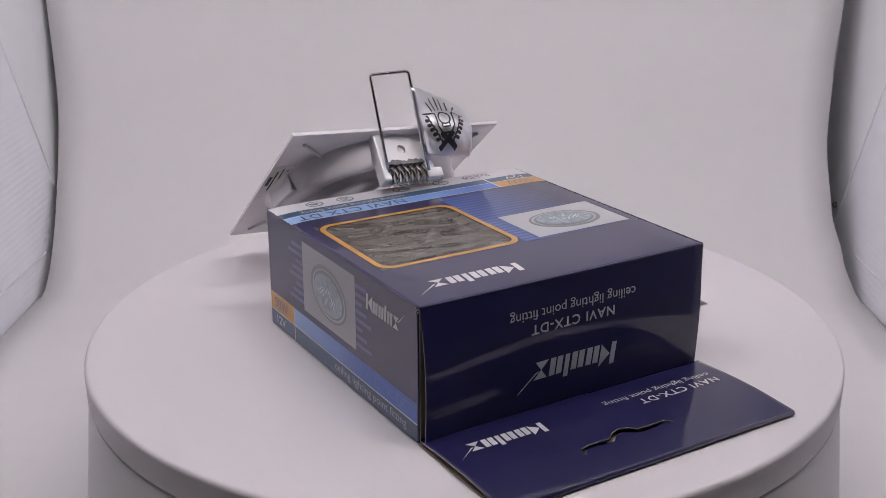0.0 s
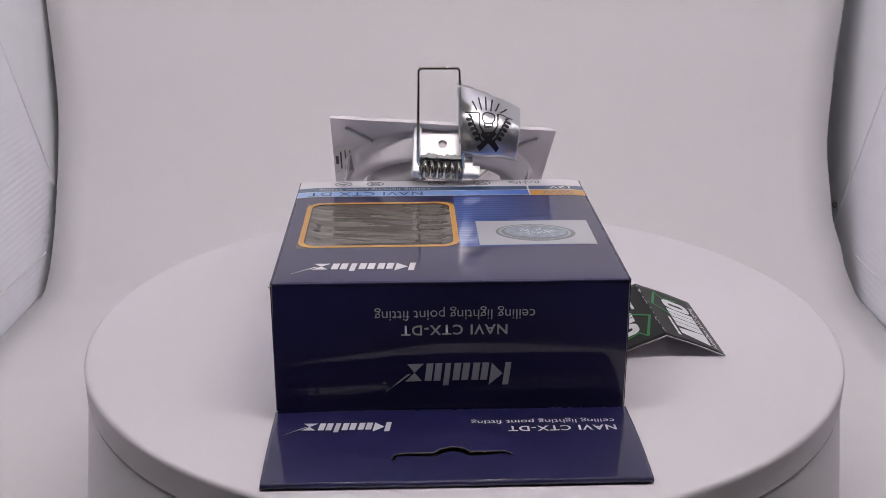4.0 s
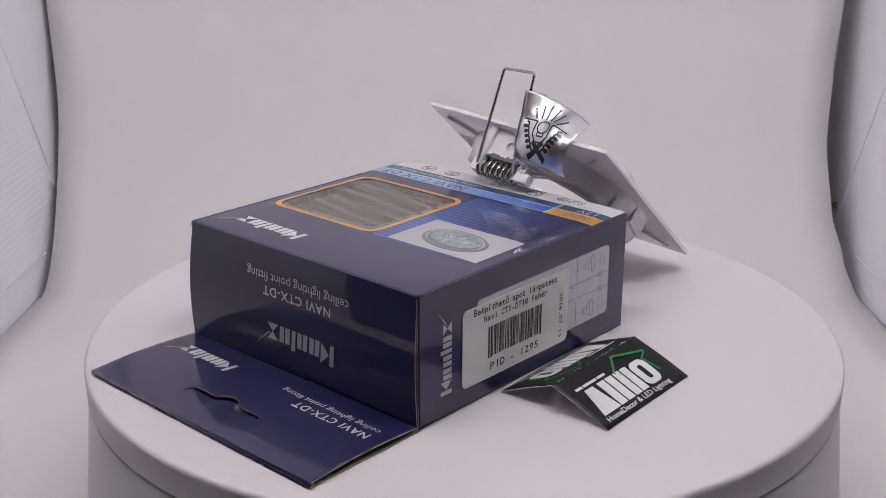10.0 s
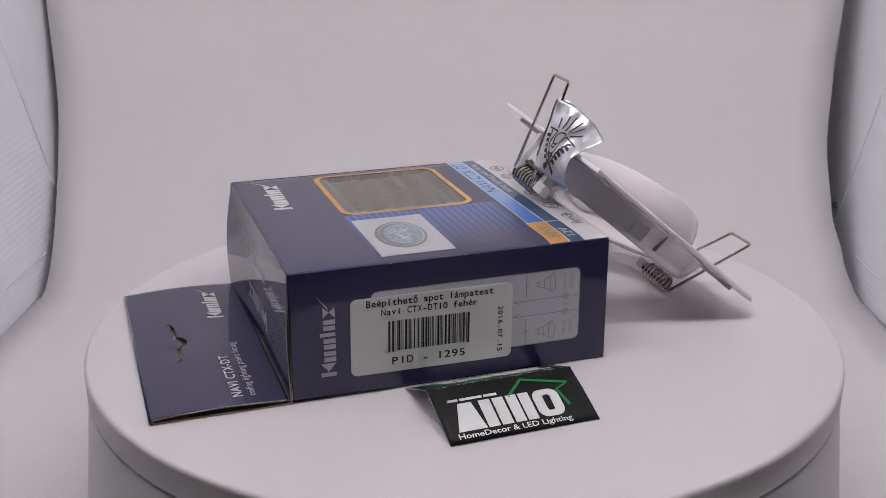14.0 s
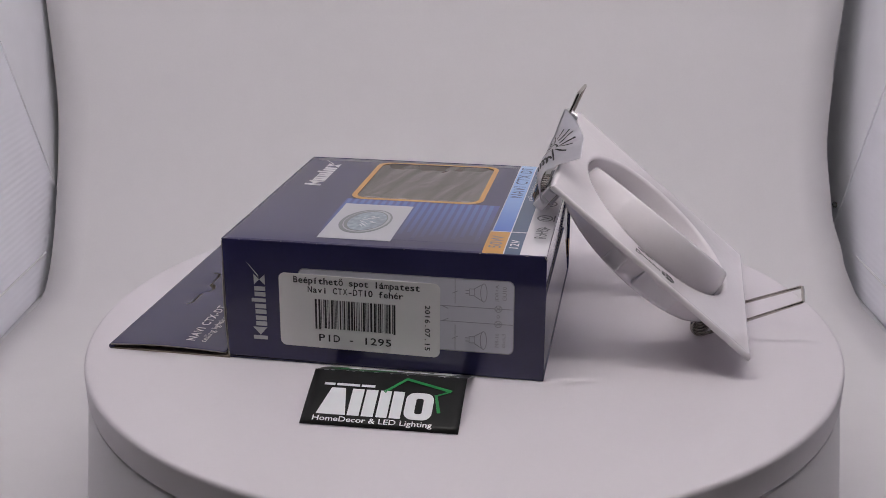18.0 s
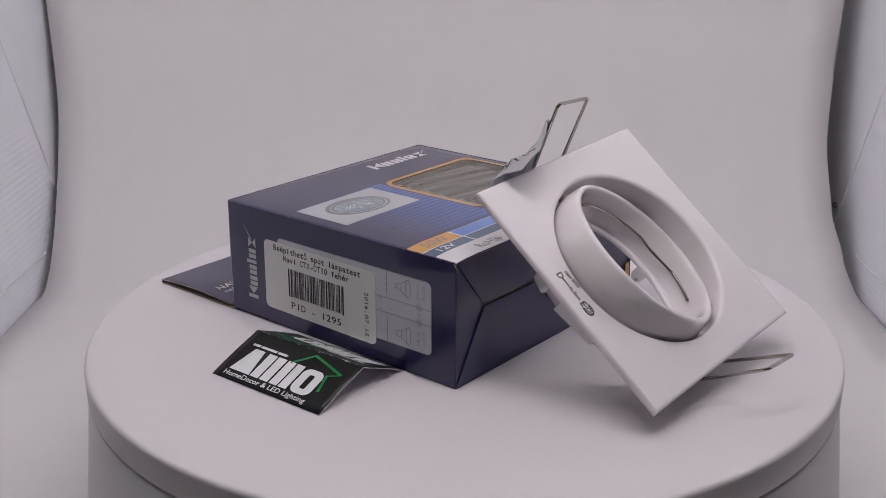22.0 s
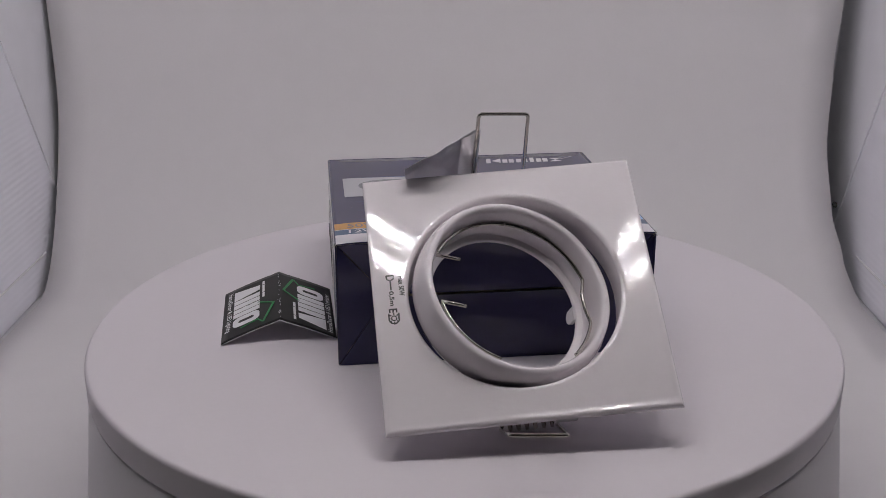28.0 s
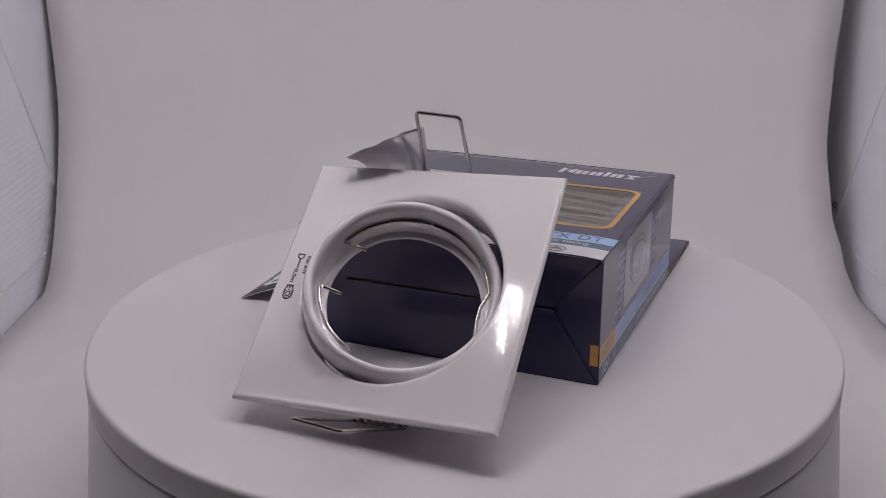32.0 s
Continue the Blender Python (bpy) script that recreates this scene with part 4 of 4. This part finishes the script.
    for a_in, a_out, rr, zz in ((151, 87, 0.0282, -0.0068), (193, 250, 0.0272, -0.0030)):
        pts = arc(a_out, a_in, rr, zz)
        tip = Vector((rr * math.cos(radians(a_in)), rr * math.sin(radians(a_in)), zz))
        pts += [tip + Vector((0.0040, -0.0007, 0.0002)), tip + Vector((0.0080, -0.0014, 0.0003))]
        part("retaining_wire", moved(tube(rounded(pts[:-2], 0.0003, 1) + rounded([pts[-3], pts[-2], pts[-1]], 0.0008)[1:], 0.00060, 8), g), CHROME, rg, smooth=True)
    rr, zz = 0.0282, -0.0068
    pts = arc(86, 16, rr, zz) + [(0.0256, 0.0020, zz), (0.0258, -0.0035, zz)] + arc(-18, -48, rr, zz, 10)
    part("retaining_wire", moved(tube(rounded(pts, 0.0004, 1), 0.00060, 8), g), CHROME, rg, smooth=True)
    tongue = slab([(-0.0034, -0.0140)] + [(-0.0010 + 0.0024 * math.cos(radians(a)), -0.0172 + 0.0024 * math.sin(radians(a))) for a in range(180, 361, 15)] + [(0.0014, -0.0140)], 0.0, 0.0012)
    upright = Matrix(((0, 0, 1, 0.0249), (1, 0, 0, 0), (0, 1, 0, 0), (0, 0, 0, 1)))
    part("catch", moved(tongue, g @ upright), ENAMEL_CAST, rg)

    # printed rating marks on the plate, reading downwards
    dn = Matrix.Translation((0, 0, 0.00003)) @ Matrix.Rotation(radians(-90), 4, "Z")
    part("rating_text", moved(lettering("max 50W", -0.0080, -0.0008, -0.0374, -0.0356, 0.035), dn), BLACK_INK, plate)
    part("rating_text", moved(lettering("0,5m", -0.0028, 0.0026, -0.0409, -0.0391, 0.035), dn), BLACK_INK, plate)
    part("rating_symbol", moved(strokes([[(-0.0066, -0.0399), (-0.0032, -0.0399)], [(-0.0085, -0.0411), (-0.0085, -0.0387), (-0.0072, -0.0389), (-0.0066, -0.0399), (-0.0072, -0.0409), (-0.0085, -0.0411)],
                                         [(0.0038, -0.0412), (0.0038, -0.0386)], [(0.0038, -0.0410), (0.0050, -0.0410)], [(0.0038, -0.0399), (0.0050, -0.0399)], [(0.0038, -0.0388), (0.0050, -0.0388)]], 0.00050), dn), BLACK_INK, plate)
    part("rating_symbol", moved(join(strokes([[(0.0052, -0.0414), (0.0078, -0.0414), (0.0087, -0.0406), (0.0090, -0.0398), (0.0087, -0.0390), (0.0078, -0.0382), (0.0052, -0.0382)]], 0.00050),
                                     frame_slab(circle(0.0070, -0.0398, 0.0010, 16), circle(0.0070, -0.0398, 0.00065, 16), 0, 0.00008),
                                     strokes([[(0.0070 + 0.0012 * math.cos(a), -0.0398 + 0.0012 * math.sin(a)), (0.0070 + 0.0018 * math.cos(a), -0.0398 + 0.0018 * math.sin(a))] for a in [k * math.pi / 4 for k in range(8)]], 0.00042)), dn), BLACK_INK, plate)
    # makers' plates on the rear: plain bars
    rear = Matrix.Translation((0.0395, 0.0, -0.0021)) @ Matrix.Rotation(radians(180), 4, "X")
    lb = part("rear_label", moved(slab(round_rect(-0.0042, 0.0042, -0.0130, 0.0130, 0.0005), 0, 0.0001), rear @ Matrix.Translation((0.002, -0.008, 0))), STICKER, lamp, "small white rating label")
    for k, (ln, h) in enumerate(((0.0080, 0.0013), (0.0170, 0.0007), (0.0210, 0.0005), (0.0200, 0.0005))):
        u = 0.0056 - k * 0.0020
        part("printed_bar", moved(slab([(u - h, -0.008 - ln / 2), (u, -0.008 - ln / 2), (u, -0.008 + ln / 2), (u - h, -0.008 + ln / 2)]), rear @ Matrix.Translation((0, 0, 0.0001))), BLACK_INK, lb)

    # spring clips above and below
    for s in (1, -1):
        cy, cz, cr = (0.0400, -0.0194, 0.0034) if s > 0 else (0.0384, -0.0172, 0.0030)
        foot = -0.0225 if s > 0 else -0.0135
        flip = Matrix.Diagonal((s, s, 1, 1))
        if s > 0:
            # a flat pad with a round hole, notched below for the coil
            x0, x1, z0, z1, hx, hz, y0, y1 = -0.0125, 0.0118, -0.0140, -0.0016, -0.0002, -0.0084, 0.0374, 0.0416
            n, hr = 48, 0.0019
            outer = []
            for k in range(n):
                c, d = math.cos(2 * math.pi * k / n), math.sin(2 * math.pi * k / n)
                f = min(((x1 if c > 0 else x0) - hx) / c if abs(c) > 1e-6 else 9, ((z1 if d > 0 else z0) - hz) / d if abs(d) > 1e-6 else 9)
                outer.append((hx + c * f, hz + d * f))
            pad = frame_slab(outer, circle(hx, hz, hr, n), -y1, -y0)
            stand = Matrix(((1, 0, 0, 0), (0, 0, -1, 0), (0, 1, 0, 0), (0, 0, 0, 1)))
            br = part("bracket", moved(pad, stand), ENAMEL_CAST, lamp)
            part("cheek", block(0.0086, 0.0118, 0.0374, 0.0440, foot, -0.0020, 0.0008), ENAMEL_CAST, br)
            part("cheek", block(-0.0128, -0.0090, 0.0374, 0.0416, foot + 0.0010, -0.0138, 0.0006), ENAMEL_CAST, br)
            part("rear_wall", block(-0.0092, 0.0088, 0.0356, 0.0366, foot + 0.0010, -0.0138), ENAMEL_CAST, br)
            # a dark strip with ragged edges across the pad, just above the coil
            rng = random.Random(8)
            top = [(-0.0086 + 0.0172 * k / 16, -0.0133 + rng.uniform(-0.0005, 0.0005) - 0.0004 * math.cos(k * 0.8)) for k in range(17)]
            low = [(0.0086 - 0.0172 * k / 16, -0.0150 + rng.uniform(-0.0003, 0.0003)) for k in range(17)]
            part("jagged_strip", moved(slab(top + low, -0.0420, -0.0400), stand), STRIP_DARK, br, "rough dark jagged strip above the coil")
        else:
            br = part("bracket", moved(block(-0.0125, 0.0115, 0.0352, 0.0370, foot, -0.0016, 0.0006), flip), ENAMEL_CAST, lamp)
            part("cheek", moved(block(0.0098, 0.0115, 0.0368, 0.0390, foot + 0.0022, -0.0020, 0.0005), flip), ENAMEL_CAST, br)
        part("pin", moved(block(-0.0160, -0.0088, cy - 0.0024, cy + 0.0020, cz - 0.0022, cz + 0.0022, 0.0010), flip), ENAMEL_CAST, br)
        turns, steps = 6.5, 24
        helix = []
        for i in range(int(turns * steps) + 1):
            a = 2 * math.pi * i / steps + math.pi * 0.5
            helix.append((0.0090 - 0.0176 * i / (turns * steps), cy + cr * math.sin(a), cz + cr * math.cos(a)))
        if s > 0:
            w1, w2 = (0.0113, 0.0550, 0.0184), (-0.0052, 0.0566, 0.0186)
        else:
            w1, w2 = (0.0109, 0.0564, 0.0178), (-0.0058, 0.0581, 0.0175)
        # the bow: up from one end of the coil, across, and back down
        start = helix[0]
        bow = rounded([(0.0094, start[1], start[2]), w1, w2, (-0.0088, cy + cr, cz)], 0.0016, 6)
        part("spring", moved(join(tube(helix, 0.00068, 8), tube(bow, 0.00064, 8)), Matrix.Diagonal((s, s, 1, 1))), CHROME, lamp, "bright nickel spring wire clip", smooth=True)


RING_AXIS, RING_TILT, RING_X, RING_Z = 6.0, 18.0, 0.0015, 0.0015
downlight()


def tag_point(u, v):
    """A point of the crumpled foil tag: u from the wire outwards, v from its foot up."""
    a, b, c, d = Vector((-0.0080, 0.0468, -0.0140)), Vector((-0.0305, 0.0410, -0.0138)), Vector((-0.0315, 0.0460, 0.0096)), Vector((-0.0058, 0.0560, 0.0112))
    p = a * (1 - u) * (1 - v) + b * u * (1 - v) + c * u * v + d * (1 - u) * v
    bulge = 0.0060 * math.sin(math.pi / 2 * max(0.0, min(1.0, u / 0.75))) ** 1.3 * math.sin(math.pi * max(0.0, min(1.0, v)) ** 0.75) - 0.0030 * math.sin(math.pi * u) * v * v
    curl = max(0.0, u + v - 1.25)
    p += Vector((0.0, bulge - 0.005 * curl * curl, -0.001 * curl + 0.0022 * math.sin(math.pi * u) * v * v))
    p += Vector((0, 1, 0.3)) * 0.0007 * noise.noise((u * 3.1, v * 3.1, 0.7)) * (0.4 + u)
    p += Vector((0, 1, 0.2)) * 0.00045 * noise.noise((u * 7.0 + v * 2.0, v * 6.0, 3.3))
    fold = abs(u - 0.28 - 0.35 * v)
    p += Vector((0, 1, 0)) * -0.0009 * max(0.0, 1 - fold / 0.14) * v
    return p


def foil_tag():
    bm = bmesh.new()
    n = 40
    g = [[bm.verts.new(tag_point(i / n, j / n)) for j in range(n + 1)] for i in range(n + 1)]
    for i in range(n):
        for j in range(n):
            bm.faces.new((g[i][j], g[i + 1][j], g[i + 1][j + 1], g[i][j + 1]))
    bmesh.ops.recalc_face_normals(bm, faces=bm.faces[:])
    tag = part("foil_tag", bm, FOIL, lamp, "crumpled silver foil tag with a black emblem", smooth=True)
    sol = tag.modifiers.new("thickness", "SOLIDIFY")
    sol.thickness, sol.offset = 0.00012, 0

    # its end is folded round the wire and back
    bm = bmesh.new()
    rows = []
    for j in range(21):
        v = 0.12 + 0.86 * j / 20
        p, q = tag_point(0, v), tag_point(0.22, v)
        rows.append([bm.verts.new(p + Vector(d)) for d in ((0.0002, 0.0004, 0), (0.0012, -0.0002, 0.0006), (0.0012, -0.0010, 0.0018))] + [bm.verts.new(q + Vector((0, -0.0009, 0.0016)))])
    for a, b in zip(rows, rows[1:]):
        for k in range(3):
            bm.faces.new((a[k], a[k + 1], b[k + 1], b[k]))
    bmesh.ops.recalc_face_normals(bm, faces=bm.faces[:])
    hem = part("folded_hem", bm, FOIL, tag, smooth=True)
    s3 = hem.modifiers.new("thickness", "SOLIDIFY")
    s3.thickness, s3.offset = 0.00012, 0

    def drawn(name, lines, width):
        bms = []
        for line in lines:
            line = [(0.46 + (u - 0.44) * 0.96, 0.48 + (v - 0.47) * 0.95) for u, v in line]
            fine = [Vector((*line[0], 0))]
            for (au, av), (bu, bv) in zip(line, line[1:]):
                m = max(2, int(math.hypot(bu - au, bv - av) / 0.03))
                fine += [Vector((au + (bu - au) * k / m, av + (bv - av) * k / m, 0)) for k in range(1, m + 1)]
            b = bmesh.new()
            rows = []
            for i, p in enumerate(fine):
                d = (fine[min(i + 1, len(fine) - 1)] - fine[max(i - 1, 0)]).normalized()
                s = Vector((-d.y, d.x, 0)) * width / 2
                row = []
                for q in (p + s, p - s):
                    e = 0.01
                    nrm = (tag_point(q.x + e, q.y) - tag_point(q.x, q.y)).cross(tag_point(q.x, q.y + e) - tag_point(q.x, q.y)).normalized()
                    if nrm.y < 0:
                        nrm = -nrm
                    row.append(b.verts.new(tag_point(q.x, q.y) + nrm * 0.00016))
                rows.append(row)
            for r0, r1 in zip(rows, rows[1:]):
                b.faces.new((r0[0], r0[1], r1[1], r1[0]))
            bms.append(b)
        part(name, join(*bms), BLACK_INK, tag)
    thin = 0.025
    drawn("emblem_lamp", [[(0.28, 0.60), (0.28, 0.38), (0.36, 0.27), (0.52, 0.27), (0.60, 0.38), (0.60, 0.60)],
                          [(0.44 + 0.11 * math.cos(k * math.pi / 10), 0.52 + 0.11 * math.sin(k * math.pi / 10)) for k in range(21)],
                          [(0.37, 0.44), (0.37, 0.36), (0.51, 0.36), (0.51, 0.44)], [(0.03, 0.60), (0.28, 0.60)], [(0.60, 0.60), (0.86, 0.60)]], thin)
    drawn("emblem_rays", [[(0.24, 0.64), (0.16, 0.80)], [(0.32, 0.66), (0.27, 0.88)], [(0.40, 0.67), (0.39, 0.92)], [(0.48, 0.67), (0.51, 0.92)], [(0.56, 0.66), (0.63, 0.88)], [(0.64, 0.64), (0.76, 0.80)]], thin)
    wig = [(0.09 + 0.046 * math.sin(k * 0.42) + 0.20 * (k / 80) ** 1.3, 0.54 - 0.40 * k / 80 + 0.030 * math.cos(k * 0.42)) for k in range(81)]
    drawn("emblem_flame", [wig, [(0.88 - u, v) for u, v in wig]], 0.032)
    drawn("emblem_cross", [[(0.26, 0.04), (0.56, 0.28)], [(0.62, 0.04), (0.32, 0.28)]], 0.075)
    return tag


foil_tag()


# ---------------------------------------------------------------- folded card
CARD_POSE = BOX_POSE @ pose(0.0792, 0.0080, 0.0, 0, 0, 91.6)
card = thing("folded_card", CARD_POSE, "black printed business card folded into a tent beside the carton", "card")


def folded_card():
    # x along the fold, the printed front slopes towards -y
    L, rise = 0.0260, 0.0092
    out, inn = 0.0224, 0.0210
    t = 0.0004
    bm = bmesh.new()
    prof = [(-out, 0.0004)]
    m = 8
    for k in range(1, m):
        f = k / m
        prof.append((-out * (1 - f), 0.0004 + (rise - 0.0004) * f + 0.0004 * math.sin(math.pi * f)))
    prof += [(-0.0007, rise - 0.0001), (0.0, rise + 0.00015), (0.0007, rise - 0.0001)]
    for k in range(1, m + 1):
        f = k / m
        prof.append((inn * f, 0.0004 + (rise - 0.0004) * (1 - f) + 0.0003 * math.sin(math.pi * f)))
    nx = 20
    rows = [[bm.verts.new((-L + 2 * L * i / nx, y, z)) for i in range(nx + 1)] for y, z in prof]
    for a, b in zip(rows, rows[1:]):
        for i in range(nx):
            bm.faces.new((a[i], a[i + 1], b[i + 1], b[i]))
    bmesh.ops.recalc_face_normals(bm, faces=bm.faces[:])
    if sum(f.normal.z for f in bm.faces) < 0:
        bmesh.ops.reverse_faces(bm, faces=bm.faces[:])
    sh = part("sheet", bm, CARD_BLACK, card, "thin card, black outside and white inside", mats=[CARD_BLACK, CARD_WHITE], smooth=True)
    sol = sh.modifiers.new("thickness", "SOLIDIFY")
    sol.thickness, sol.offset, sol.material_offset, sol.material_offset_rim = 0.0003, -1, 1, 1
    for side in (0, 1):
        ang = math.atan2(rise, out if side == 0 else inn)
        if side == 0:
            f = Matrix.Translation((0, -out / 2, rise / 2 + 0.0006)) @ Matrix.Rotation(ang, 4, "X")
        else:
            f = Matrix.Rotation(math.pi, 4, "Z") @ Matrix.Translation((0, -inn / 2, rise / 2 + 0.0005)) @ Matrix.Rotation(ang, 4, "X")

        def on(name, b, material):
            for v in b.verts:
                v.co.z -= 0.00034 * (abs(v.co.y) / 0.0121) ** 2
            part(name, moved(b, f @ Matrix.Translation((0, 0, 0.00012))), material, sh)
        # the bold word mark as four plain shapes, a roof outline over its end
        u, lo, hi = -0.0215, -0.0076, 0.0037
        for k, w in enumerate((0.0098, 0.0090, 0.0084, 0.0092)):
            box = lambda pts: [(u + x * w, lo + y * (hi - lo)) for x, y in pts]
            if k == 0:
                on("brand_shape", slab(box([(0, 0), (1, 0), (0.80, 1), (0.32, 1)])), CARD_TEXT)
            elif k < 3:
                for x0, x1 in ((0, 0.44), (0.52, 0.96)):
                    on("brand_shape", slab(box([(x0, 0), (x1, 0), (x1, 1), (x0, 1)])), CARD_TEXT)
            else:
                on("brand_shape", frame_slab(round_rect(u, u + w, lo, hi, 0.0030, 5), round_rect(u + 0.37 * w, u + 0.64 * w, lo + 0.0024, hi - 0.0024, 0.0008, 5), 0, 0.00008), CARD_TEXT)
            u += w + 0.0005
        on("roof_mark", join(strokes([[(-0.0005, 0.0032), (0.0062, 0.0096), (0.0216, 0.0052), (0.0168, 0.0030), (0.0186, -0.0042)]], 0.0011)), GREEN)
        on("caption_text", lettering("HomeDecor & LED Lighting", -0.0222, 0.0172, -0.0110, -0.0083, 0.012), CARD_TEXT)
        for a0, a1 in ((-0.0212, -0.0176), (-0.0170, -0.0092), (-0.0086, -0.0040)):
            on("address_bar", slab([(a0, 0.0048), (a1, 0.0048), (a1, 0.0058), (a0, 0.0058)]), CARD_TEXT)
    # white scuffs along the fold
    rng = random.Random(3)
    sc = []
    for i in range(26):
        u = rng.uniform(-0.025, 0.024)
        d = rng.uniform(0.0005, 0.0018)
        y = rng.uniform(-0.0007, 0.0005)
        sc.append(slab([(u, y), (u + d, y + rng.uniform(-0.0002, 0.0002)), (u + d * 0.8, y + 0.00022), (u + d * 0.2, y + 0.0002)]))
    part("scuff", moved(join(*sc), Matrix.Translation((0, 0, rise + 0.0002))), CARD_WHITE, sh)


folded_card()


# ---------------------------------------------------------------- what turns
def motions():
    """The platter and all that stands on it turn together, clockwise from above."""
    steps = [k * 0.5 for k in range(int(SECONDS * 2) + 1)]
    turn = lambda t: Matrix.Rotation(radians(-SPIN * t), 4, "Z")
    for ob, m in ((carton, BOX_POSE), (lamp, LAMP_POSE), (card, CARD_POSE)):
        walk(ob, [(t, turn(t) @ m) for t in steps])
    walk(platter, [(t, turn(t)) for t in steps])


motions()
